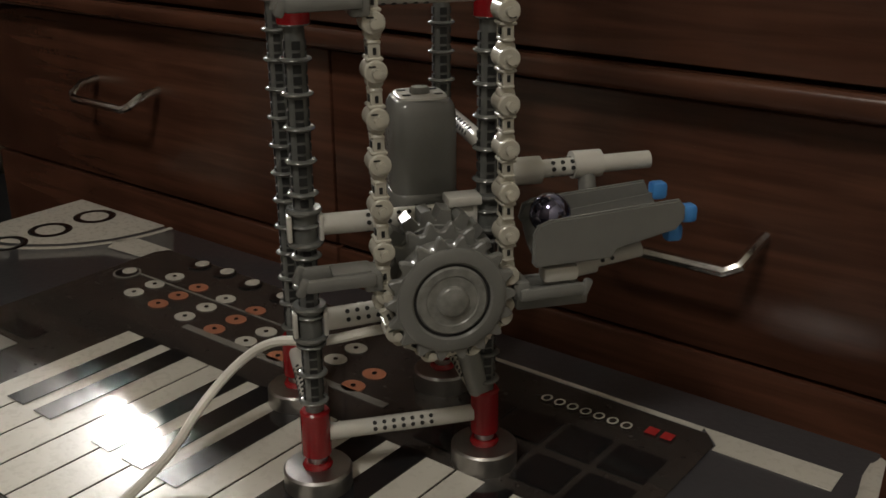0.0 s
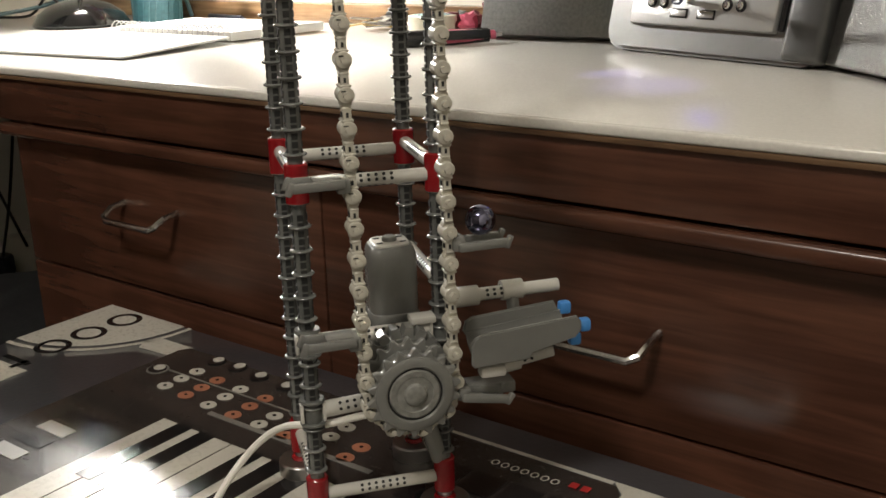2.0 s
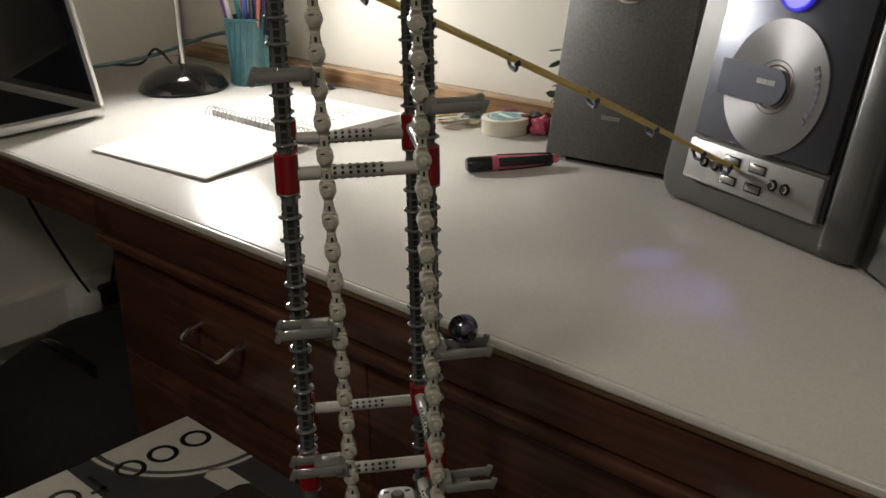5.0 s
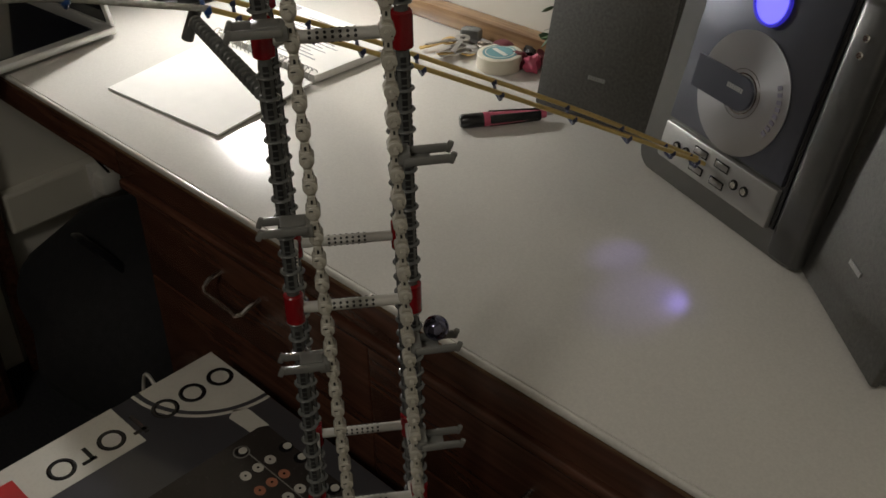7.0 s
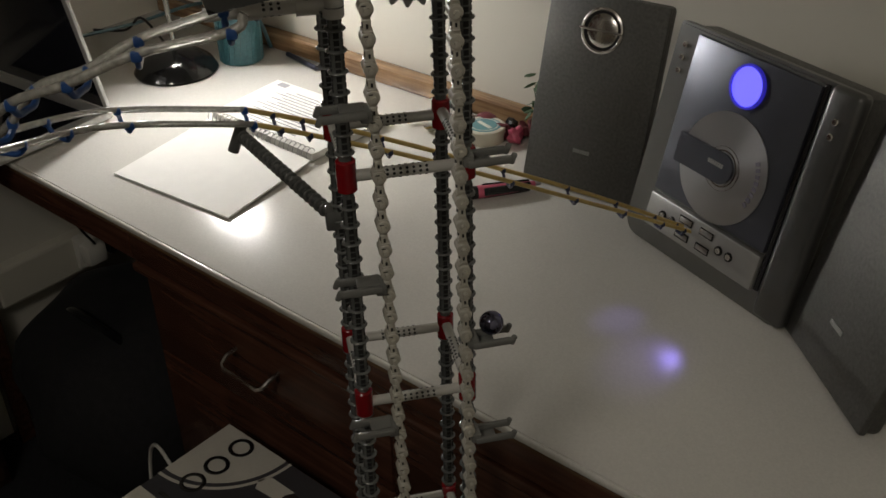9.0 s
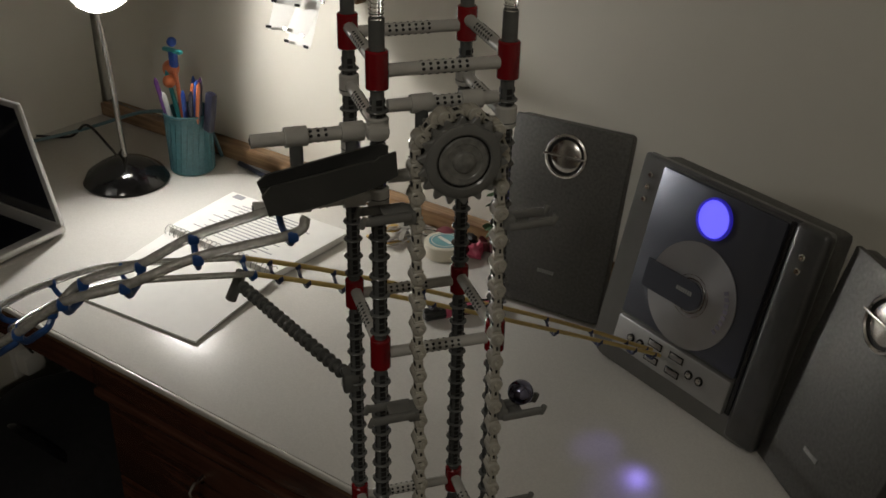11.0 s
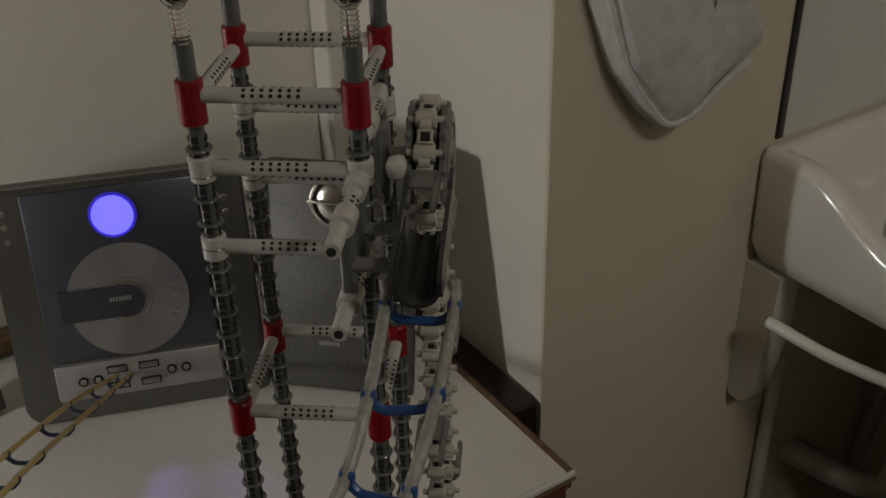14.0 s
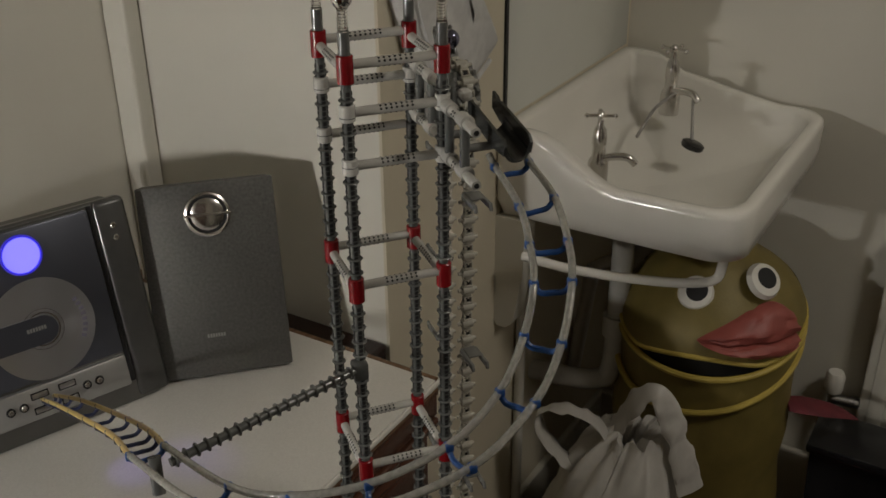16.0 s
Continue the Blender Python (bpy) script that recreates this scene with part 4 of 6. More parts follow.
def carton():
    x0, x1, y0, y1 = -0.722, -0.118, -0.385, -0.033
    c = thing("carton", "glossy dark printed carton showing a music keyboard", "box")
    b = BM(); block(b, ((x0 + x1) / 2, (y0 + y1) / 2, BOX_TOP - 0.045), (x1 - x0, y1 - y0, 0.09), bevel=0.0015)
    part("carton_body", b, M_CARTON, c)
    T = BOX_TOP + 0.0004

    def flat(name, mat, outline, lift=0.0, label="", parent=c):
        b = BM(); solid(b, outline, 0.0004, pose(0, 0, T - 0.0003 + lift))
        return part(name, b, mat, parent, label, smooth=False)

    def rect(xa, xb, ya, yb):
        return [(xa, ya), (xb, ya), (xb, yb), (xa, yb)]

    def disc(x, y, r, n=20, q=1.0):
        return [(x + r * math.cos(2 * math.pi * k / n), y + q * r * math.sin(2 * math.pi * k / n)) for k in range(n)]

    # printed fields at the end
    flat("white_field", M_CWHITE, [(-0.7215, -0.0335), (-0.7215, -0.130)] + [(-0.7215 + 0.102 * math.sin(a), -0.0335 - 0.097 * math.cos(a)) for a in [math.pi / 2 * k / 14 for k in range(1, 15)]], 0.0, "white printed quarter disc")
    ring = [(-0.7215 + 0.108 * math.sin(a), -0.0335 - 0.103 * math.cos(a)) for a in [math.pi / 2 * k / 16 for k in range(17)]]
    ring += [(-0.7215 + 0.112 * math.sin(a), -0.0335 - 0.107 * math.cos(a)) for a in [math.pi / 2 * k / 16 for k in range(16, -1, -1)]]
    flat("white_arc", M_CWHITE, ring, 0.0, "thin white printed arc")
    flat("white_bar", M_CWHITE, [(-0.622, -0.074), (-0.612, -0.062), (-0.575, -0.062), (-0.575, -0.082), (-0.615, -0.085)])
    flat("white_field", M_CWHITE, rect(-0.7215, -0.651, -0.3845, -0.165), 0.0, "white printed field")
    # plain shapes in place of the name along the end
    for k, yy in enumerate((-0.052, -0.089, -0.124, -0.157, -0.190, -0.217, -0.247)):
        b = BM()
        w, h = 0.0135, 0.0125
        if k in (3, 5):
            block(b, (-0.678, yy, T + 0.0002), (0.034 if k == 3 else 0.022, 0.0048, 0.0004))
            block(b, (-0.668, yy - 0.004, T + 0.0002), (0.0048, 0.016, 0.0004))
        else:
            pts = [(-0.678 + w * math.cos(2 * math.pi * j / 24), yy + h * math.sin(2 * math.pi * j / 24), T + 0.0001) for j in range(24)]
            sweep(b, pts, 0.0026, 6, closed=True, flat=0.12)
        part("print_shape", b, M_CBLACK, c, "plain black printed shape")
    b = BM(); block(b, (-0.683, -0.300, T + 0.0002), (0.036, 0.022, 0.0004)); part("print_shape", b, M_CRED, c, "plain red printed shape")
    flat("white_strip", M_CWHITE, [(-0.345, -0.0625), (-0.345, -0.0605), (-0.190, -0.0605), (-0.190, -0.0640)], 0.0)
    flat("white_band", M_CWHITE, [(-0.1905, -0.0605), (-0.127, -0.0605), (-0.127, -0.0765), (-0.1795, -0.0765), (-0.1795, -0.072)], 0.0)
    # picture of the instrument
    pan = flat("instrument_panel", M_CPANEL, [(-0.575, -0.064), (-0.580, -0.072), (-0.580, -0.38), (-0.186, -0.38), (-0.180, -0.372), (-0.180, -0.074), (-0.186, -0.066)], 0.0006, "dark instrument panel")
    L = 0.0012
    # keys: white ones with gaps, black ones over them
    kw, top, low = 0.0230, -0.160, -0.288
    xs = -0.490
    for k in range(13):
        xa = xs + k * kw
        flat("white_key", M_CWHITE, rect(xa + 0.0007, xa + kw - 0.0007, low, top), L, "" if k else "white printed key", pan)
    for k in range(1, 13):
        if k % 7 in (1, 2, 4, 5, 6):
            xa = xs + k * kw
            flat("black_key", M_CBLACK, rect(xa - 0.0072, xa + 0.0068, -0.242, top + 0.001), L + 0.0005, "" if k > 1 else "black printed key", pan)
    # rows of buttons
    rows = [(-0.533, (-0.124, -0.1085, -0.093), M_CWHITE), (-0.507, (-0.126, -0.111, -0.0955), M_CORANGE), (-0.480, (-0.128, -0.112, -0.097), M_CWHITE),
            (-0.453, (-0.129, -0.113, -0.098), M_CORANGE), (-0.427, (-0.129, -0.114), M_CWHITE), (-0.400, (-0.131, -0.114), M_CORANGE), (-0.373, (-0.131, -0.115, -0.099), M_CWHITE), (-0.346, (-0.131, -0.115), M_CORANGE)]
    for x, ys, mt in rows:
        for yy in ys:
            flat("printed_button", mt, disc(x, yy, 0.0066, 20, 0.85), L, "", pan)
            flat("printed_dot", M_CBLACK, disc(x, yy, 0.0014, 8), L + 0.0005, "", pan)
    flat("printed_ring", M_CGREY, disc(-0.563, -0.107, 0.0088), L, "", pan)
    for x, yy in ((-0.563, -0.107), (-0.535, -0.071), (-0.512, -0.070), (-0.485, -0.073), (-0.455, -0.075), (-0.43, -0.077)):
        flat("printed_knob", M_CBLACK, disc(x, yy, 0.0075), L + 0.0004, "", pan)
        flat("printed_knob_top", M_CWHITE, disc(x, yy + 0.002, 0.0046), L + 0.0008, "", pan)
    flat("printed_line", M_CGREY, rect(-0.555, -0.40, -0.1035, -0.1023), L, "", pan)
    flat("printed_line", M_CGREY, rect(-0.47, -0.32, -0.1385, -0.134), L, "", pan)
    # pads
    for i in range(4):
        for j in range(2):
            xa, ya = -0.292 + i * 0.0262, -0.121 - j * 0.029
            flat("printed_pad", M_CBLACK, rect(xa, xa + 0.0225, ya, ya + 0.023), L, "", pan)
    b = BM()
    for k in range(7):
        xx = -0.262 + k * 0.0072
        sweep(b, [(xx + 0.0023 * math.cos(a), -0.083 + 0.0028 * math.sin(a), T + 0.0015) for a in [2 * math.pi * j / 12 for j in range(12)]], 0.0005, 4, closed=True, flat=0.3)
    part("print_shape", b, M_CWHITE, pan, "small white printed shapes")
    b = BM()
    for k in range(2):
        block(b, (-0.207 + k * 0.0078, -0.0805, T + 0.0016), (0.0055, 0.006, 0.0003))
    part("print_shape", b, M_CRED, pan, "small red printed shapes")
    for k in range(4):
        flat("printed_slider", M_CGREY if k % 2 else M_CBLACK, rect(-0.555, -0.525, -0.20 - 0.018 * k, -0.188 - 0.018 * k), L, "", pan)
    # raised end flap
    b = BM(); sweep(b, [(-0.1195, -0.036, BOX_TOP - 0.002), (-0.113, -0.075, BOX_TOP + 0.002), (-0.113, -0.16, BOX_TOP + 0.001)], 0.004, 6, flat=0.35)
    part("flap", b, M_CWHITE, c, "bent carton flap")
    return c


carton()


def stool():
    s = thing("stool", "low dark stool standing under the carton", "stool")
    b = BM(); block(b, (-0.42, -0.21, BOX_TOP - 0.0905 - 0.02), (0.5, 0.30, 0.04), bevel=0.004)
    part("seat", b, M_BLACK, s)
    for x in (-0.63, -0.21):
        for y in (-0.33, -0.09):
            b = BM(); block(b, (x, y, (BOX_TOP - 0.1305) / 2), (0.035, 0.035, BOX_TOP - 0.1305), bevel=0.003)
            part("leg", b, M_BLACK, s)


stool()


# ---- things on the desk ----
M_TEAL = material("teal_mesh", (0.045, 0.13, 0.15), 0.35, vary=0.2, scale=200)
M_PINK = material("pink_plastic", (0.55, 0.10, 0.17), 0.35, vary=0.1)
M_TAPE = material("cream_tape", (0.62, 0.58, 0.47), 0.4, vary=0.05)
M_TEALPRINT = material("teal_print", (0.12, 0.30, 0.33), 0.45, vary=0.1)
M_SCREEN = material("dark_screen", (0.012, 0.013, 0.018), 0.08, vary=0.2, bump=0)
M_ALU = material("pale_aluminium", (0.62, 0.62, 0.60), 0.3, 0.5, vary=0.03)
M_BRASS = material("brass", (0.55, 0.38, 0.14), 0.3, 1.0, vary=0.1)
M_LEAF = material("dark_leaf", (0.025, 0.07, 0.02), 0.5, vary=0.3, scale=80)
M_DRED = material("dark_red_cloth", (0.11, 0.012, 0.018), 0.7, vary=0.3, scale=60, bump=0.4)
M_PEN = [material("pen_" + n, c, 0.35, vary=0.1) for n, c in (("blue", (0.02, 0.07, 0.32)), ("purple", (0.12, 0.03, 0.2)), ("orange", (0.55, 0.16, 0.06)), ("white", (0.6, 0.6, 0.6)), ("teal", (0.03, 0.25, 0.25)), ("dark", (0.015, 0.016, 0.03)))]
M_CABLE = material("blue_grey_cable", (0.09, 0.16, 0.18), 0.4, vary=0.1)
M_INK = material("grey_ink", (0.30, 0.30, 0.32), 0.7, vary=0.1)


def sheet(bm, corners, h):
    lo = [bm.verts.new((x, y, z)) for x, y, z in corners]
    hi = [bm.verts.new((x, y, z + h)) for x, y, z in corners]
    bm.faces.new(lo[::-1]); bm.faces.new(hi)
    for k in range(len(lo)):
        j = (k + 1) % len(lo)
        bm.faces.new((lo[k], lo[j], hi[j], hi[k]))


def papers():
    n = thing("notebook", "open spiral notebook with a printed page on the desk", "notebook")
    b = BM(); sheet(b, [(-1.022, 0.056, DESK + 0.001), (-0.808, 0.073, DESK + 0.002), (-0.832, 0.236, DESK + 0.006), (-1.054, 0.246, DESK + 0.004)], 0.0022)
    part("page", b, M_PAPER, n, "blank white page", smooth=False)
    b = BM(); sheet(b, [(-1.056, 0.252, DESK + 0.002), (-0.838, 0.245, DESK + 0.002), (-0.836, 0.398, DESK + 0.002), (-1.068, 0.392, DESK + 0.002)], 0.010)
    part("page_block", b, M_PAPER, n, "stack of ruled pages", smooth=False)
    b = BM()
    for k in range(14):
        y = 0.372 - 0.0078 * k
        w = 0.10 + 0.07 * ((k * 7) % 5) / 5
        block(b, (-0.955, y, DESK + 0.0122), (w, 0.0016, 0.0004))
    block(b, (-1.045, 0.383, DESK + 0.0122), (0.02, 0.012, 0.0004))
    part("print_line", b, M_INK, n, "grey printed lines")
    b = BM()
    for k in range(24):
        x = -1.050 + 0.0090 * k
        sweep(b, [(x + 0.001 * math.sin(a), 0.2465 + 0.008 * math.cos(a), DESK + 0.0105 + 0.0090 * math.sin(a)) for a in [2 * math.pi * j / 10 for j in range(10)]], 0.0007, 5, closed=True)
    tagged(part("spiral", b, M_STEEL, n, "steel wire spiral"), kind="stuff")


papers()


def laptop():
    m = pose(-1.170, 0.150, DESK + 0.001, 0, 0, 4)
    l = thing("laptop", "open white-edged laptop with a dark screen on the desk", "laptop", m)
    b = BM(); block(b, (-0.14, -0.1, 0.009), (0.28, 0.22, 0.012), bevel=0.004)
    part("base", b, M_ALU, l, "pale aluminium base")
    b = BM(); block(b, (-0.14, -0.10, 0.0155), (0.25, 0.16, 0.001))
    part("keyboard", b, M_SCREEN, l, "dark keyboard")
    tilt = pose(0, 0.006, 0.015, 76 - 90 + 24)
    b = BM(); block(b, (-0.14, 0, 0.1), (0.28, 0.007, 0.20), tilt, bevel=0.003)
    lid = part("lid", b, M_ALU, l, "pale aluminium lid")
    b = BM(); block(b, (-0.143, -0.0042, 0.1), (0.268, 0.001, 0.186), tilt)
    part("screen", b, M_SCREEN, lid, "dark glossy screen")
    for k in range(3):
        b = BM(); block(b, (-0.02 - 0.24 * (k % 2), -0.19 + 0.18 * (k // 2), 0.0015), (0.012, 0.012, 0.003), bevel=0.001)
        part("rubber_foot", b, M_BLACK, l)


laptop()


def pen_cup():
    c = thing("pen_cup", "teal wire-mesh cup full of pens", "pen holder", pose(-1.207, 0.436, DESK))
    b = BM(); lathe(b, [(0, 0), (0.034, 0), (0.036, 0.002), (0.038, 0.098), (0.0400, 0.1), (0.0400, 0.103), (0.0365, 0.103), (0.0345, 0.004), (0, 0.004)], 32)
    part("cup", b, M_TEAL, c)
    b = BM()
    for k in range(24):
        a = 2 * math.pi * k / 24
        rod(b, (0.0362 * math.cos(a), 0.0362 * math.sin(a), 0.002), (0.0388 * math.cos(a + 0.3), 0.0388 * math.sin(a + 0.3), 0.1), 0.0007, seg=5)
    tagged(part("wire", b, M_TEAL, c), kind="stuff")
    rnd = random.Random(4)
    for k in range(13):
        a, r = rnd.random() * 6.28, 0.024 * rnd.random()
        p = Vector((r * math.cos(a), r * math.sin(a), 0.006))
        q = p + Vector((0.028 * math.cos(a + 0.5), 0.028 * math.sin(a + 0.5), 0.125 + 0.03 * rnd.random()))
        b = BM(); rod(b, p, q, 0.0038, seg=10); rod(b, q, q + (q - p).normalized() * 0.007, 0.0036, 0.0014, seg=10)
        part("pen", b, M_PEN[k % 6], c, "coloured pen" if k == 0 else "")
    b = BM(); rod(b, (-0.012, 0.0, 0.08), (-0.020, 0.0, 0.185), 0.0035, seg=10)
    part("pen", b, M_PEN[2], c)
    b = BM(); block(b, (-0.020, 0, 0.185), (0.016, 0.010, 0.03), bevel=0.004); ball(b, (-0.020, 0, 0.212), 0.008)
    part("pen_topper", b, M_PEN[0], c, "blue figure-shaped pen topper")
    b = BM(); block(b, (-0.020, 0, 0.198), (0.042, 0.010, 0.007), bevel=0.003)
    part("pen_topper", b, M_PEN[4], c, "teal bar of a pen topper")
    b = BM(); ball(b, (-0.033, 0.004, 0.165), 0.014, 14, 10); ball(b, (-0.026, -0.008, 0.148), 0.011, 14, 10)
    part("pen_topper", b, M_PEN[2], c, "orange pen topper")
    b = BM(); block(b, (0.030, 0, 0.12), (0.018, 0.014, 0.07), pose(0, 0, 0, 0, 12), bevel=0.005)
    part("marker", b, M_PEN[5], c, "dark blue marker")


pen_cup()

b = BM(); lathe(b, [(0.0, 0), (0.029, 0), (0.030, 0.001), (0.030, 0.019), (0.029, 0.020), (0.0275, 0.0202), (0, 0.0202)], 40)
tp = tagged(part("tape_roll", b, M_TAPE), "cream roll of tape with a teal label", "tape")
tp.matrix_basis = pose(-0.700, 0.446, DESK)
b = BM(); lathe(b, [(0, 0.0203), (0.023, 0.0203), (0.023, 0.0207), (0, 0.0207)], 36)
lb = part("label_disc", b, M_TEALPRINT, tp, "teal printed label")
b = BM(); lathe(b, [(0.0185, 0.0208), (0.0185, 0.0211), (0.0197, 0.0211), (0.0197, 0.0208)], 36); block(b, (0, 0, 0.0209), (0.028, 0.006, 0.0004), pose(0, 0, 0, 0, 0, -15))
part("label_print", b, M_WHITE, lb)


def screwdriver():
    s = thing("screwdriver", "black and pink handled screwdriver lying on the desk", "screwdriver", pose(-0.618, 0.282, DESK + 0.0085, 0, 0, 54))
    b = BM(); lathe(b, [(0, 0), (0.0065, 0), (0.0085, 0.003), (0.0085, 0.026), (0.008, 0.03)], 10, pose(0, 0, 0, 0, 90))
    part("grip_end", b, M_BLACK, s)
    b = BM(); lathe(b, [(0.0083, 0.028), (0.0086, 0.029), (0.0086, 0.034), (0.0080, 0.035)], 16, pose(0, 0, 0, 0, 90))
    part("band", b, M_PINK, s, "pink band")
    b = BM(); lathe(b, [(0.0083, 0.034), (0.0078, 0.05), (0.0068, 0.075), (0.0055, 0.095), (0.0045, 0.104), (0, 0.105)], 10, pose(0, 0, 0, 0, 90))
    part("grip", b, M_PINK, s, "pink rubber grip")
    for a in (72, 192, 300):
        b = BM(); block(b, (0.066, 0, 0.0084), (0.062, 0.0100, 0.0040), pose(0, 0, 0, a) @ pose(0, 0, 0, 0, 2.4), bevel=0.001)
        part("insert", b, M_BLACK, s, "black plastic insert")
    b = BM(); rod(b, (0.1, 0, 0), (0.112, 0, 0), 0.0022, seg=10)
    part("shaft", b, M_STEEL, s)


screwdriver()


def keyring():
    k = thing("keyring", "bunch of keys and a snap hook on the desk", "keys", pose(-0.775, 0.455, DESK))
    rnd = random.Random(8)
    for n in range(6):
        a = rnd.uniform(-2.6, -0.2)
        m = pose(rnd.uniform(-0.02, 0.02), rnd.uniform(-0.015, 0.015), 0.003 + 0.002 * n, rnd.uniform(-12, 12), rnd.uniform(-8, 8), math.degrees(a))
        b = BM(); lathe(b, [(0.004, 0), (0.004, 0.0018), (0.0105, 0.0018), (0.0105, 0)], 16, m)
        block(b, (0.026, 0, 0.0009), (0.034, 0.006, 0.0016), m)
        for j in range(4):
            block(b, (0.022 + 0.006 * j, -0.0034, 0.0009), (0.003, 0.003, 0.0014), m)
        part("key", b, M_BRASS if n % 3 == 0 else M_STEEL, k, "flat metal key" if n == 0 else "")
    b = BM(); sweep(b, [(0.030 + 0.020 * math.cos(a), 0.020 + 0.010 * math.sin(a), 0.006) for a in [2 * math.pi * j / 20 for j in range(20)]], 0.0022, 8, closed=True)
    part("snap_hook", b, M_CHROME, k, "chrome snap hook")
    b = BM(); block(b, (0.0, 0.030, 0.011), (0.03, 0.02, 0.02), pose(0, 0, 0, 0, 0, 20), bevel=0.006)
    part("fob", b, M_ROD, k, "dark fob")
    b = BM(); block(b, (0.052, 0.032, 0.012), (0.03, 0.024, 0.022), pose(0, 0, 0, 0, 0, -15), bevel=0.008)
    part("fob", b, M_DRED, k, "dark red fob")


keyring()


def pouch():
    p = thing("pouch", "crumpled dark red and pink sweet wrapper heap", "wrapper", pose(-0.668, 0.476, DESK))
    rnd = random.Random(3)
    for n, mt in enumerate((M_DRED, M_PINK, M_BLACK, M_DRED)):
        b = BM(); vs = ball(b, (0, 0, 0), 0.016, 10, 7)
        for v in vs:
            v.co *= 0.7 + 0.6 * noise.noise(v.co * 90 + Vector((n * 3, 0, 0)))
        at(b, vs, pose((n % 2) * 0.02 - 0.01, (n // 2) * 0.018 - 0.014, 0.011))
        part("wrapper", b, mt, p)


pouch()


def plant():
    p = thing("plant", "small leafy plant in a dark pot by the loudspeaker", "plant", pose(-0.624, 0.480, DESK))
    b = BM(); lathe(b, [(0, 0), (0.014, 0), (0.020, 0.03), (0.021, 0.034), (0.018, 0.034), (0.016, 0.028), (0, 0.028)], 24, pose(0, -0.002, 0))
    part("pot", b, M_DRED, p, "dark red pot")
    b = BM(); rnd = random.Random(5)
    for k in range(46):
        a, h, r = rnd.random() * 6.28, 0.035 + 0.075 * rnd.random(), 0.020 * rnd.random()
        m = pose(r * math.cos(a), min(0.022, r * math.sin(a) - 0.006), h, rnd.uniform(-50, 50), rnd.uniform(-50, 50), math.degrees(a))
        pts = [(-0.009, 0), (-0.003, 0.005), (0.005, 0.0045), (0.010, 0), (0.005, -0.0045), (-0.003, -0.005)]
        solid(b, pts, 0.0006, m)
    for k in range(8):
        a = k * 0.8
        rod(b, (0, -0.002, 0.02), (0.015 * math.cos(a), min(0.02, 0.015 * math.sin(a)), 0.085), 0.0009, seg=5)
    tagged(part("foliage", b, M_LEAF, p, "small dark green leaves"), kind="stuff")


plant()

b = BM(); rod(b, (-1.153, 0.490, DESK + 0.0045), (-1.067, 0.474, DESK + 0.0045), 0.0042, seg=10); rod(b, (-1.067, 0.474, DESK + 0.0045), (-1.057, 0.472, DESK + 0.0045), 0.003, 0.001, seg=8)
tagged(part("pen", b, M_PEN[5]), "dark pen lying on the desk by the wall", "pen")
b = BM(); sweep(b, curve([(-1.52, 0.30, DESK + 0.003), (-1.45, 0.40, DESK + 0.020), (-1.36, 0.462, DESK + 0.055), (-1.28, 0.478, DESK + 0.068), (-1.235, 0.47, DESK + 0.07), (-1.215, 0.488, DESK + 0.05), (-1.20, 0.495, DESK + 0.003)], 8), 0.0032, 8)
tagged(part("cable", b, M_CABLE), "blue-grey cable looping along the wall", "cable")
b = BM(); sweep(b, curve([(-1.266, 0.344, DESK + 0.048), (-1.31, 0.365, DESK + 0.020), (-1.36, 0.39, DESK + 0.012), (-1.43, 0.40, DESK + 0.034), (-1.47, 0.39, DESK + 0.006), (-1.525, 0.36, DESK + 0.003)], 8), 0.0024, 8)
tagged(part("lamp_flex", b, M_BLACK), "black flex of the desk lamp", "cable")


def noticeboard():
    n = thing("noticeboard", "wood-framed noticeboard with pinned cards on the wall", "noticeboard")
    b = BM(); block(b, (-1.18, 0.523, 1.28), (0.55, 0.010, 0.48)); part("board", b, M_TRIM, n)
    b = BM(); block(b, (-1.18, 0.517, 1.050), (0.56, 0.022, 0.018), bevel=0.003); part("frame_rail", b, M_TRIM, n)
    b = BM(); block(b, (-0.912, 0.517, 1.28), (0.020, 0.022, 0.50), bevel=0.003); part("frame_stile", b, M_TRIM, n)
    for k in range(7):
        x = -1.42 + 0.075 * k
        b = BM(); block(b, (x, 0.5145, 1.11 + 0.02 * (k % 2)), (0.07, 0.002, 0.10), pose(0, 0, 0))
        part("card", b, [M_PAPER, M_PEN[1], M_PINK, M_PAPER, M_PEN[3], M_PINK, M_PAPER][k], n, "pinned card" if k == 0 else "")
    return n


noticeboard()


def tags():
    t = thing("paper_tags", "white paper tags with dark corners hanging in a bunch", "paper tags", pose(-0.972, 0.492, 1.06))
    for k, (dx, dz, tilt, rz, h) in enumerate(((-0.034, 0.0, -14, 8, 0.078), (0.010, -0.004, -8, -6, 0.086), (-0.044, 0.018, -18, 14, 0.052), (0.030, 0.004, -20, -14, 0.080), (-0.008, 0.022, -24, 4, 0.060), (0.038, 0.030, -12, -10, 0.050))):
        m = pose(dx, -0.004 * k, dz, tilt, 0, rz)
        b = BM(); sheet(b, [(x, -0.018 * (z / -0.07) ** 2, z) for x, z in ((-0.024, 0.02), (0.024, 0.02), (0.026, -h), (-0.022, -h - 0.004))], 0.0006); at(b, b.verts, m)
        c = part("tag", b, M_PAPER, t, "white paper tag", smooth=False)
        for x in (-0.020, 0.022):
            b = BM(); block(b, (x, -0.022 * (h / 0.07) ** 2, -h + 0.001), (0.009, 0.0016, 0.004))
            at(b, b.verts, m)
            part("tag_corner", b, M_BLACK, c, "black corner mark")


tags()

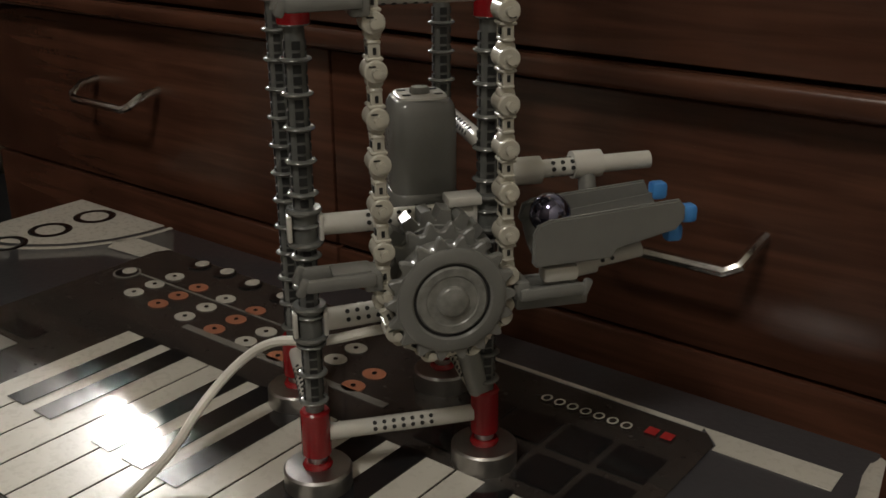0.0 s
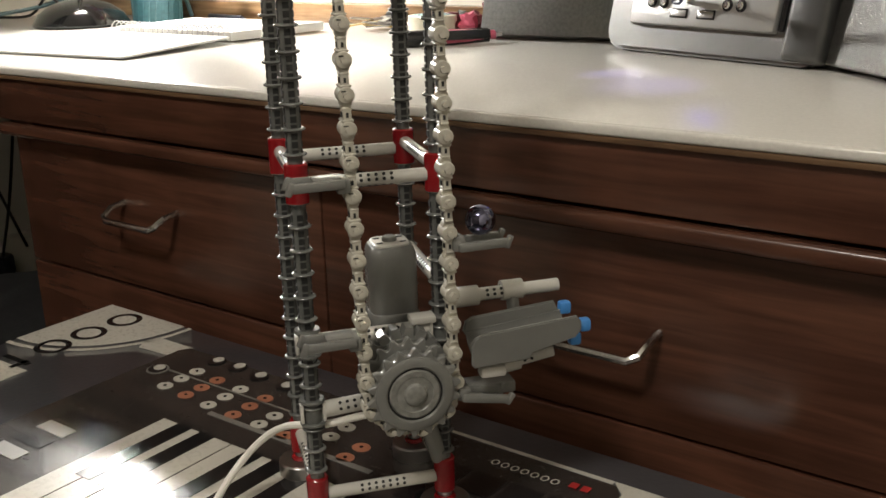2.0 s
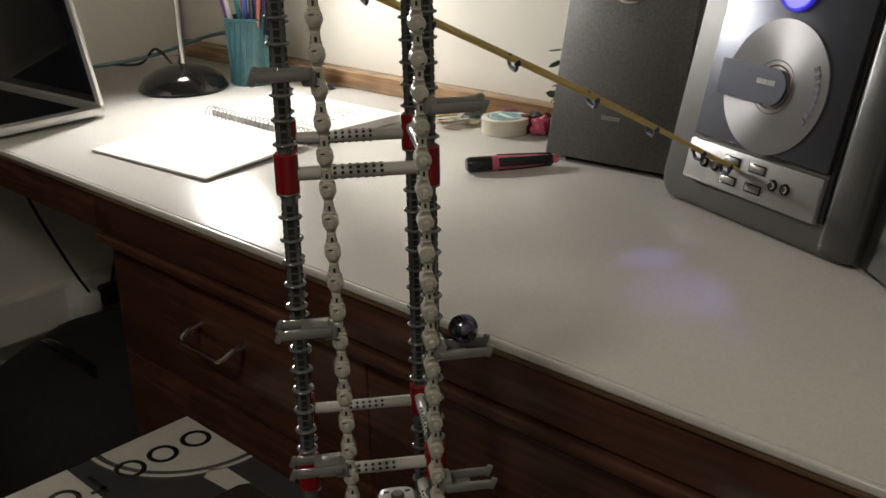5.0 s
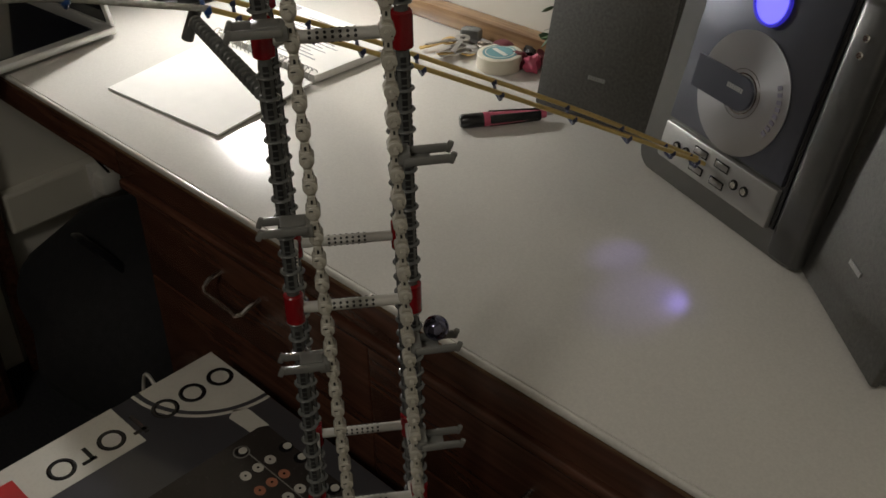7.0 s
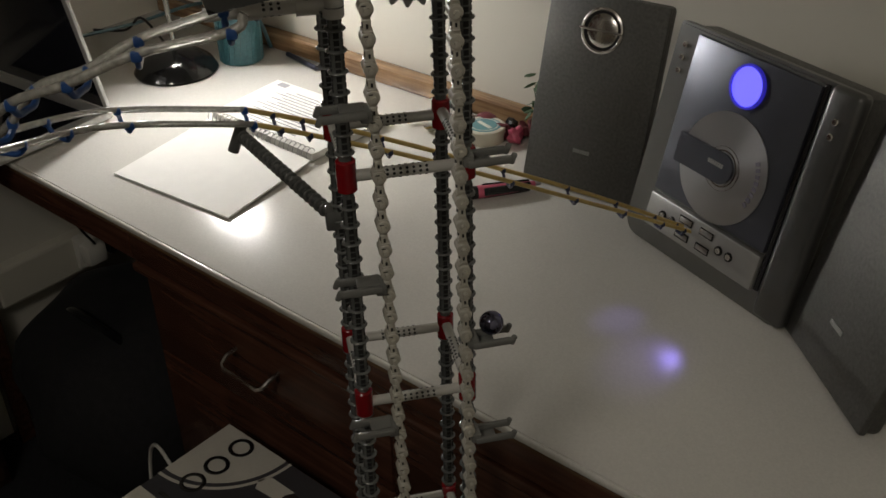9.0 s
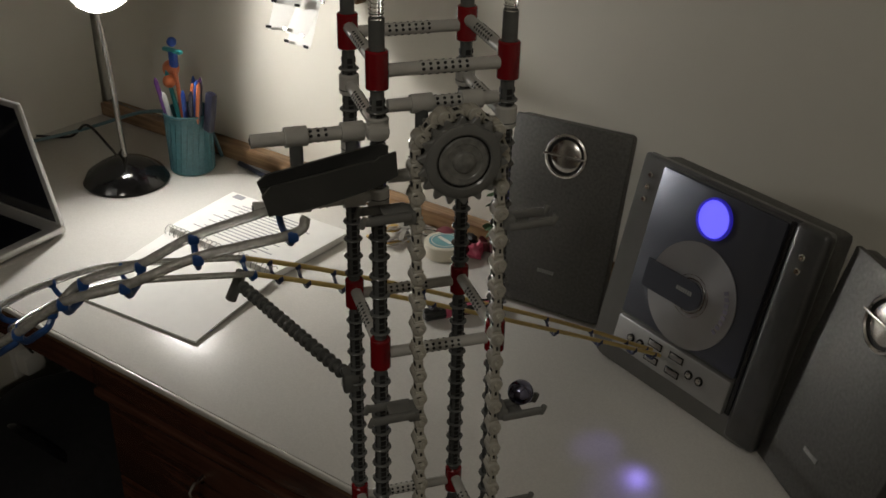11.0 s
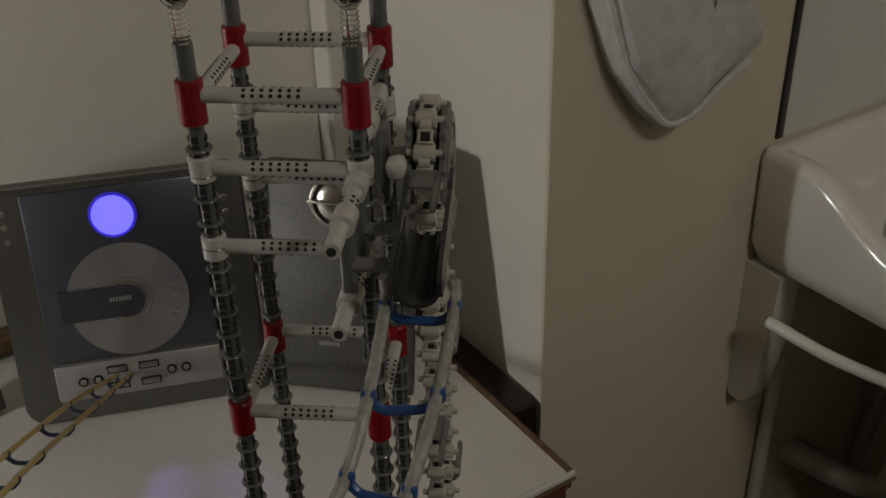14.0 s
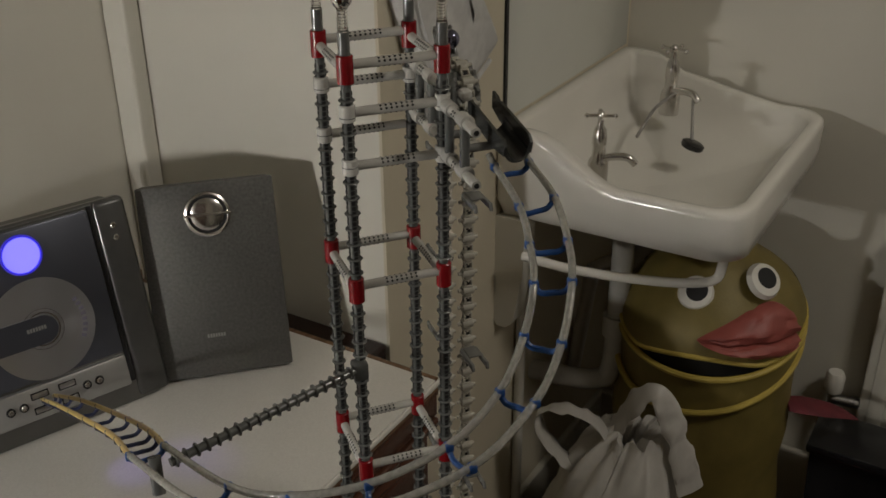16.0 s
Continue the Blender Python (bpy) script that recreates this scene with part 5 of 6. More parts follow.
# ---- the wash corner ----
def basin():
    s = thing("basin", "white ceramic wash basin hung on the wall", "basin")
    x0, x1, y0, y1 = 0.345, 0.858, -0.287, 0.097

    def rim(x, y):
        f = max(0.0, min(1.0, (y + 0.10) / 0.15))
        g = max(0.0, min(1.0, (x - 0.76) / 0.10))
        f = f * f * (3 - 2 * f)
        g = g * g * (3 - 2 * g) * max(0.0, min(1.0, (y + 0.20) / 0.2))
        return 0.868 + 0.064 * max(f, 0.6 * g)

    def outline(inset, corner):
        a, e, c, d = x0 + inset, x1 - inset, y0 + inset, y1 - inset
        out = []
        for cx, cy, st, r in ((e - corner, d - 0.012, 0, 0.012), (a + 0.012, d - 0.012, 90, 0.012), (a + corner, c + corner, 180, corner), (e - corner, c + corner, 270, corner)):
            for k in range(9):
                q = radians(st + 90 * k / 8)
                out.append((cx + (0.012 if st == 0 else r) * math.cos(q) + (corner - 0.012 if st == 0 else 0), cy + r * math.sin(q)))
        # finer sides
        fine = []
        for i, p in enumerate(out):
            q = out[(i + 1) % len(out)]
            n = max(1, int(math.hypot(q[0] - p[0], q[1] - p[1]) / 0.025))
            fine += [(p[0] + (q[0] - p[0]) * k / n, p[1] + (q[1] - p[1]) * k / n) for k in range(n)]
        return fine

    base = outline(0.0, 0.055)
    cx, cy = (x0 + x1) / 2, -0.105
    b = BM()
    rings = []

    def ring(scale, f):
        rings.append([b.verts.new((cx + (x - cx) * scale[0], cy + (y - cy) * scale[1], f(x, y))) for x, y in base])

    ring((0.80, 0.90), lambda x, y: 0.772)
    ring((0.95, 0.97), lambda x, y: 0.788)
    ring((0.995, 0.995), lambda x, y: 0.815)
    ring((1, 1), lambda x, y: rim(x, y) - 0.012)
    ring((0.99, 0.99), lambda x, y: rim(x, y) - 0.003)
    ring((0.972, 0.972), lambda x, y: rim(x, y))
    ring((0.915, 0.895), lambda x, y: rim(x, y) - 0.001)
    ring((0.897, 0.872), lambda x, y: rim(x, y) - 0.007)
    ring((0.875, 0.845), lambda x, y: 0.848 + 0.45 * (rim(x, y) - 0.868))
    ring((0.82, 0.785), lambda x, y: 0.830)
    ring((0.68, 0.65), lambda x, y: 0.809)
    ring((0.35, 0.35), lambda x, y: 0.795)
    ring((0.06, 0.07), lambda x, y: 0.789)
    for p, q in zip(rings, rings[1:]):
        for j in range(len(p)):
            i = (j + 1) % len(p)
            b.faces.new((p[j], p[i], q[i], q[j]))
    b.faces.new(rings[0][::-1]); b.faces.new(rings[-1])
    bowl = part("bowl", b, M_CERAMIC, s)
    bowl.data.set_sharp_from_angle(angle=radians(80))
    for x, y, z, turn, size in ((0.420, -0.040, 0.876, 0, 0.86), (0.762, -0.030, 0.882, -36, 0.96)):
        t = new("tap"); t.parent = s; t.matrix_basis = pose(x, y, z, 0, 0, turn) @ Matrix.Scale(size, 4)
        tagged(t, "chrome cross-head tap")
        b = BM(); lathe(b, [(0.018, -0.035), (0.018, 0.0), (0.0165, 0.006), (0.012, 0.012), (0.011, 0.03), (0.0125, 0.034), (0.0125, 0.048), (0.0105, 0.062), (0.006, 0.068), (0.005, 0.083), (0, 0.084)], 24)
        part("tap_body", b, M_CHROME, t)
        b = BM()
        for a in (25, 115):
            d = Vector((math.cos(radians(a)), math.sin(radians(a)), 0)) * 0.024
            rod(b, -d + Vector((0, 0, 0.086)), d + Vector((0, 0, 0.086)), 0.0032, seg=8)
            for q in (-d, d):
                ball(b, q + Vector((0, 0, 0.086)), 0.0046, 10, 8)
        ball(b, (0, 0, 0.087), 0.008, 14, 10)
        part("cross_head", b, M_CHROME, t)
        b = BM(); sweep(b, curve([(0, -0.008, 0.010), (0.007, -0.03, 0.015), (0.013, -0.05, 0.014), (0.017, -0.062, 0.003)], 6), 0.0068, 10)
        part("spout", b, M_CHROME, t)
    b = BM()
    pts = curve([(0.735, -0.046, 0.895), (0.690, -0.03, 0.880), (0.655, -0.024, 0.858), (0.620, -0.025, 0.848)], 10)
    for i, p in enumerate(pts[:-1]):
        ball(b, p, 0.0031, 8, 6)
    part("plug_chain", b, M_STEEL, s, "bead chain of the plug")
    b = BM()
    for k in range(20):
        ball(b, (0.748 - 0.0058 * k, -0.076 - 0.0020 * k, 0.884 - 0.0015 * k), 0.0030, 8, 6)
    part("plug_chain", b, M_STEEL, s, "bead chain of the plug")
    b = BM(); lathe(b, [(0, 0), (0.017, 0), (0.019, 0.003), (0.019, 0.009), (0.014, 0.012), (0, 0.012)], 24, pose(0.630, -0.117, 0.843, 15, 10))
    part("plug", b, M_BLACK, s, "black rubber plug")
    # support, rail and waste below
    b = BM(); solid(b, [(0.099, 0.785), (0.099, 0.60), (0.090, 0.588), (0.074, 0.588), (0.062, 0.60), (0.054, 0.65), (0.046, 0.70), (0.044, 0.785)], 0.036, Matrix(((0, 0, 1, 0.350), (1, 0, 0, 0), (0, 1, 0, 0), (0, 0, 0, 1))))
    part("bracket", b, M_WALL, s, "white support bracket")
    b = BM(); sweep(b, curve([(0.335, 0.04, 0.735), (0.352, -0.05, 0.725), (0.40, -0.165, 0.715), (0.436, -0.226, 0.716), (0.444, -0.238, 0.74), (0.444, -0.238, 0.785)], 8), 0.0075, 10)
    part("towel_rail", b, M_CERAMIC, s, "white towel rail")
    b = BM(); sweep(b, curve([(0.56, -0.04, 0.785), (0.56, -0.04, 0.60), (0.56, -0.035, 0.43), (0.55, -0.01, 0.40), (0.53, 0.04, 0.40), (0.51, 0.085, 0.41), (0.50, 0.12, 0.41)], 8), 0.019, 12)
    lathe(b, [(0.019, -0.02), (0.026, -0.02), (0.026, 0.02), (0.019, 0.02)], 20, pose(0.56, -0.04, 0.52))
    lathe(b, [(0.019, -0.02), (0.027, -0.02), (0.027, 0.015), (0.019, 0.015)], 20, pose(0.56, -0.04, 0.745))
    part("waste_pipe", b, M_TUBE, s, "white plastic waste pipe")
    b = BM(); sweep(b, [(0.66, 0.0, 0.79), (0.66, 0.0, 0.60), (0.68, 0.06, 0.55), (0.68, 0.09, 0.30)], 0.014, 10)
    part("supply_pipe", b, M_WHITE, s)
    b = BM(); rod(b, (0.43, 0.085, 0.0), (0.43, 0.085, 0.62), 0.009, seg=10)
    part("supply_pipe", b, M_WHITE, s)
    return s


basin()

M_MIRROR = material("glossy_panel", (0.66, 0.67, 0.62), 0.12, vary=0.03, scale=6, bump=0.02)
mir = thing("splashback", "pale glossy splashback panel above the basin", "splashback")
b = BM(); block(b, (0.618, 0.0965, 1.25), (0.478, 0.005, 0.63), bevel=0.001)
part("panel", b, M_MIRROR, mir)
b = BM(); block(b, (0.372, 0.096, 1.25), (0.010, 0.007, 0.63), bevel=0.002)
part("edge_strip", b, M_BLACK, mir, "dark edge strip")

M_TOWEL = material("pale_grey_towelling", (0.60, 0.595, 0.58), 0.9, vary=0.12, scale=60, bump=1.0, bump_scale=700)


def towel():
    t = thing("towel", "pale grey folded towel hanging on the wall", "towel")
    ol = [(0.054, 1.40), (0.059, 1.25), (0.066, 1.200), (0.086, 1.142), (0.112, 1.078), (0.144, 1.034), (0.170, 1.010), (0.202, 1.013), (0.238, 1.036), (0.272, 1.052), (0.291, 1.068), (0.285, 1.084), (0.258, 1.086), (0.214, 1.082), (0.230, 1.105), (0.262, 1.145), (0.300, 1.200), (0.310, 1.40)]
    b = BM()
    rings = []
    cx, cz = 0.175, 1.22
    for s, y in ((1.0, 0.099), (1.02, 0.088), (0.985, 0.072), (0.90, 0.062), (0.6, 0.056), (0.2, 0.060)):
        ring = []
        for k, (x, z) in enumerate(ol):
            q = Vector((cx + (x - cx) * s, y, cz + (z - cz) * (s if z < 1.39 else 1)))
            q.y += 0.010 * noise.noise(q * 18) * (s < 1.0)
            ring.append(b.verts.new(q))
        rings.append(ring)
    for p, q in zip(rings, rings[1:]):
        for j in range(len(p)):
            i = (j + 1) % len(p)
            b.faces.new((p[j], p[i], q[i], q[j]))
    b.faces.new(rings[-1])
    bmesh.ops.subdivide_edges(b, edges=b.edges[:], cuts=2, use_grid_fill=True, smooth=0.6)
    part("towel_cloth", b, M_TOWEL, t)
    b = BM(); sweep(b, curve([(x + 0.003, 0.069, z + 0.003) for x, z in ol[1:10]], 5), 0.0035, 8)
    part("hem", b, M_TOWEL, t)
    b = BM(); lathe(b, [(0, 0), (0.012, 0), (0.008, 0.02), (0.012, 0.03), (0, 0.032)], 16, pose(0.17, 0.099, 1.40, 90))
    part("hook", b, M_CHROME, t)


towel()

M_FISH = material("mustard_nylon", (0.18, 0.138, 0.036), 0.55, vary=0.15, scale=25, bump=0.3, bump_scale=250)
M_PIPING = material("yellow_piping", (0.45, 0.34, 0.07), 0.5, vary=0.1)
M_LIPS = material("coral_nylon", (0.30, 0.075, 0.06), 0.5, vary=0.15, scale=30, bump=0.4)


def hamper():
    h = thing("laundry_hamper", "mustard pop-up laundry hamper with a fish face", "laundry hamper", pose(0.625, -0.185, 0))
    R = 0.155
    N = 56

    def rim(x, y):
        return 0.564 + 0.24 * x + 0.018 * y

    def low_hoop(x, y):
        return 0.505 + 0.40 * x - 0.08 * y

    def hoop(level, r=R, w=0.0055):
        b = BM()
        sweep(b, [(r * math.cos(a), r * math.sin(a), level(r * math.cos(a), r * math.sin(a))) for a in [2 * math.pi * k / N for k in range(N)]], w, 8, closed=True)
        return b

    def skin(rows):
        """Rings of (radius, height as a function of x and y), joined."""
        b = BM()
        rings = []
        for r, level in rows:
            ring = []
            for k in range(N):
                a = 2 * math.pi * k / N
                x, y = r * math.cos(a), r * math.sin(a)
                q = Vector((x, y, level(x, y)))
                q += Vector((x, y, 0)) * 0.035 * noise.noise(q * 13)
                ring.append(b.verts.new(q))
            rings.append(ring)
        for p, q in zip(rings, rings[1:]):
            for k in range(N):
                b.faces.new((p[k], p[(k + 1) % N], q[(k + 1) % N], q[k]))
        return b

    def body_level(f):
        return lambda x, y: 0.002 + f * (rim(x, y) - 0.014)

    part("body", skin([(0.01, lambda x, y: 0.001), (R, lambda x, y: 0.001)] + [(R - 0.006 * math.sin(math.pi * f * 3) ** 2, body_level(f)) for f in [k / 14 for k in range(1, 15)]]), M_FISH, h)
    part("hoop", hoop(lambda x, y: 0.006), M_PIPING, h, "yellow piped hoop")
    part("hoop", hoop(low_hoop), M_PIPING, h, "yellow piped hoop")
    part("hoop", hoop(lambda x, y: rim(x, y) - 0.012), M_PIPING, h, "yellow piped hoop")

    def gape(x, y):
        a = math.degrees(math.atan2(y, x)) % 360
        f = (a - 150) / 80
        return 0.026 * max(0.0, math.sin(math.pi * f)) if 0 < f < 1 else 0.0

    def head_level(f):
        return lambda x, y: (rim(x, y) + gape(x, y)) * (1 - f) + 0.702 * f

    part("head", skin([(r, head_level(f)) for r, f in ((R, 0), (R - 0.003, 0.12), (R - 0.010, 0.25), (R - 0.021, 0.38), (R - 0.036, 0.5), (R - 0.057, 0.64), (R - 0.080, 0.78), (0.050, 0.89), (0.028, 0.96), (0.001, 1.0))]), M_FISH, h)
    part("hoop", hoop(lambda x, y: rim(x, y) + gape(x, y) + 0.002, w=0.0042), M_PIPING, h)
    # dark sleeve behind the gape, in place of the shade inside
    part("mouth_lining", skin([(R - 0.012, lambda x, y: rim(x, y) - 0.03), (R - 0.012, lambda x, y: rim(x, y) + 0.034)]), M_SLOT, h, "dark lining standing for shade in the mouth")
    for p in ((-0.106, 0.002, 0.645), (-0.056, -0.094, 0.670)):
        q = (Vector((p[0], p[1], 0.10))).normalized().to_track_quat("Z", "Y").to_matrix().to_4x4()
        e = new("eye"); e.parent = h; e.matrix_basis = Matrix.Translation(p) @ q
        tagged(e, "round white fish eye")
        b = BM(); lathe(b, [(0, 0.0030), (0.016, 0.0026), (0.027, 0.0012), (0.031, -0.008)], 28)
        part("eye_white", b, M_WHITE, e)
        b = BM(); lathe(b, [(0, 0.0042), (0.010, 0.0040), (0.0175, 0.0032), (0.018, 0.001)], 24, pose(0.002, 0.002, 0))
        part("pupil", b, M_SLOT, e, "black pupil")
    # pursed lips, folded fabric over the head
    for way, tall in ((1, 0.062), (-1, 0.034)):
        b = BM()
        rows = []
        for i in range(29):
            u = i / 28
            a = radians(-172 + 69 * u)
            w = (u ** 0.8) * (1 - u) ** 0.22 / 0.70
            row = []
            for j in range(11):
                v = j / 10
                z = 0.584 - 0.006 * u + way * tall * w * v
                puff = 0.017 * math.sqrt(max(0.0, 1 - (2 * v - 1) ** 2)) * min(1, 2.2 * w)
                r = 0.150 - 0.022 * max(0.0, (z - 0.58) / 0.05) + puff
                c = Vector((r * math.cos(a), r * math.sin(a), z))
                r += 0.005 * noise.noise(Vector((8 * u, 5 * v * way, 0.3))) + 0.0018 * math.sin(11 * v + 5 * u)
                row.append(b.verts.new((r * math.cos(a), r * math.sin(a), z)))
            rows.append(row)
        back = [[b.verts.new((p.co.x * 0.90, p.co.y * 0.90, p.co.z)) for p in (row[0], row[-1])] for row in rows]
        for i in range(28):
            for j in range(10):
                b.faces.new((rows[i][j], rows[i + 1][j], rows[i + 1][j + 1], rows[i][j + 1]))
            b.faces.new((rows[i][10], rows[i + 1][10], back[i + 1][1], back[i][1]))
            b.faces.new((rows[i][0], rows[i + 1][0], back[i + 1][0], back[i][0]))
        bmesh.ops.remove_doubles(b, verts=b.verts[:], dist=1e-5)
        bmesh.ops.recalc_face_normals(b, faces=b.faces[:])
        part("lip", b, M_LIPS, h, "puckered coral fabric lip")
    b = BM(); sweep(b, curve([(0.0, -0.150, 0.415), (0.02, -0.185, 0.41), (0.06, -0.23, 0.39), (0.09, -0.26, 0.365)], 4), 0.030, 8, flat=0.2, taper=[0.8 + 0.25 * math.sin(math.pi * k / 12) - 0.75 * (k / 12) ** 2 for k in range(13)])
    part("fin", b, M_DRED, h, "dark red fabric fin")
    b = BM(); sweep(b, [(-0.145, 0.03, 0.385), (-0.165, 0.015, 0.372), (-0.172, 0.0, 0.355)], 0.02, 8, flat=0.25, taper=[0.6, 1, 0.3])
    part("fin", b, M_DRED, h, "dark red fabric fin")


hamper()

M_BAG = material("white_thin_plastic", (0.52, 0.50, 0.46), 0.4, vary=0.08, scale=30, bump=0.5, bump_scale=60)


def bag():
    g = thing("carrier_bag", "crumpled white plastic carrier bag on the floor", "bag", pose(0.362, -0.085, 0))
    b = BM()
    prof = [(0.001, 0.001), (0.09, 0.0), (0.108, 0.03), (0.118, 0.08), (0.120, 0.13), (0.118, 0.18), (0.112, 0.23), (0.104, 0.27), (0.096, 0.31), (0.085, 0.345), (0.072, 0.375), (0.058, 0.400), (0.046, 0.418), (0.030, 0.41), (0.02, 0.37)]
    lathe(b, prof, 72)
    bmesh.ops.subdivide_edges(b, edges=b.edges[:], cuts=1, use_grid_fill=True)
    for v in b.verts:
        x, y, z = v.co
        a = math.atan2(y, x)
        q = Vector((x, y, z * 0.35)) * 24
        f = 0.016 * noise.noise(q) + 0.007 * noise.noise(q * 2.6) + 0.006 * math.sin(9 * a + 5 * noise.noise(Vector((x, y, z)) * 9)) * min(1, z / 0.25)
        if z > 0.004:
            v.co += Vector((math.cos(a), math.sin(a), 0.1)) * f
        k = max(0.0, z / 0.42) ** 1.6
        v.co += Vector((0.060, -0.052, 0)) * k
        if z > 0.30:
            v.co.z += 0.02 * noise.noise(Vector((3 * a, 0, 1)))
    part("bag_body", b, M_BAG, g)
    loops = ([(0.048, 0.011, 0.291), (0.048, -0.01, 0.373), (0.048, -0.035, 0.447), (0.048, -0.067, 0.498), (0.048, -0.091, 0.504), (0.048, -0.114, 0.465), (0.048, -0.135, 0.411), (0.048, -0.159, 0.339)],
             [(0.020, 0.005, 0.300), (0.010, 0.055, 0.350), (0.004, 0.092, 0.392), (0.006, 0.100, 0.428), (0.012, 0.070, 0.446), (0.020, 0.028, 0.444), (0.030, -0.004, 0.420), (0.040, -0.022, 0.370)])
    for pts in loops:
        c = curve(pts, 8)
        b = BM(); sweep(b, c, 0.024, 12, flat=0.20, taper=[0.85 + 0.4 * noise.noise(p * 35) for p in c])
        for v in b.verts:
            v.co += Vector((1, 1, 0.5)) * 0.004 * noise.noise(v.co * 70)
        part("bag_handle", b, M_BAG, g, "twisted bag handle")


bag()


def clothes():
    c = thing("clothes_heap", "heap of dark red and black clothes on the floor", "clothes", pose(0.24, -0.30, 0))
    for n, (x, y, r, mt) in enumerate(((0.0, 0.0, 0.17, M_DRED), (0.20, -0.06, 0.12, M_BLACK), (0.02, 0.20, 0.20, M_DRED), (0.42, -0.14, 0.10, M_LIPS))):
        b = BM(); vs = ball(b, (0, 0, 0), r, 24, 14)
        for v in vs:
            v.co.z = max(0.0, v.co.z * 0.75)
            v.co += Vector((v.co.x, v.co.y, v.co.z * 0.6)) * (0.35 * noise.noise(v.co * 14 + Vector((n, 0, 0))))
            v.co.z = max(0.0, v.co.z)
        at(b, vs, pose(x, y, 0.0))
        part("garment", b, mt, c, "crumpled garment")


clothes()


def radiator():
    r = thing("radiator", "white panel radiator with a valve on the wall", "radiator", pose(0.845, -0.43, 0.30))
    b = BM(); block(b, (0, -0.35, 0.16), (0.022, 0.70, 0.42), bevel=0.005)
    for k in range(14):
        block(b, (-0.011, -0.03 - 0.05 * k, 0.16), (0.006, 0.026, 0.36), bevel=0.002)
    part("panel", b, M_SKIRT, r)
    b = BM(); lathe(b, [(0, 0), (0.016, 0), (0.018, 0.006), (0.018, 0.034), (0.014, 0.042), (0, 0.042)], 20, pose(-0.006, 0.05, 0.03))
    part("valve_cap", b, M_WHITE, r, "white valve cap")
    b = BM(); rod(b, (-0.006, 0.05, -0.30), (-0.006, 0.05, 0.03), 0.008, seg=10); rod(b, (-0.006, 0.05, 0.012), (0.0, 0.0, 0.012), 0.010, seg=10)
    part("valve", b, M_STEEL, r, "steel valve and pipe")


radiator()

def storage_box():
    g = thing("storage_box", "black plastic box on the floor below the radiator", "box", pose(0.73, -0.555, 0))
    b = BM(); lathe(b, [(0, 0), (0.20, 0), (0.215, 0.30), (0.20, 0.30), (0.19, 0.02), (0, 0.02)], 4, Matrix.Diagonal((0.36, 1.15, 1, 1)) @ pose(0, 0, 0, 0, 0, 45))
    part("box_body", b, M_BLACK, g, smooth=False)
    b = BM(); block(b, (0, 0, 0.305), (0.125, 0.365, 0.018), bevel=0.005)
    part("lid", b, M_BLACK, g)


storage_box()

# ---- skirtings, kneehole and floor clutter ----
# the third board fills the desk-end gap, its shade put into the colour
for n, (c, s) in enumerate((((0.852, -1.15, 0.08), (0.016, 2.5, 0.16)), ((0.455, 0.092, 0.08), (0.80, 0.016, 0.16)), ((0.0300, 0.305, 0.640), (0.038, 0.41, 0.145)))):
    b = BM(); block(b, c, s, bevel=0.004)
    setting("baseboard_%d" % (n + 1), b, M_GAPSHADE if n == 2 else M_SKIRT, "dark board standing for the shaded gap beside the desk end" if n == 2 else "white painted skirting board")
b = BM(); block(b, (-1.515, 0.28, 0.325), (0.030, 0.46, 0.08), bevel=0.006)
setting("trim_ledge", b, M_SKIRT, "white boxed-in ledge on the wall under the desk")
sk = thing("socket", "white wall socket with plugs under the desk", "socket", pose(-1.497, 0.255, 0.33))
b = BM(); block(b, (0, 0, 0), (0.012, 0.09, 0.07), bevel=0.003); part("socket_plate", b, M_WHITE, sk)
b = BM(); block(b, (0.02, -0.02, 0.0), (0.035, 0.04, 0.04), bevel=0.006); part("plug", b, M_WHITE, sk, "white plug")
b = BM(); block(b, (0.018, 0.025, 0.002), (0.03, 0.035, 0.035), bevel=0.006); part("plug", b, M_BLACK, sk, "black plug")
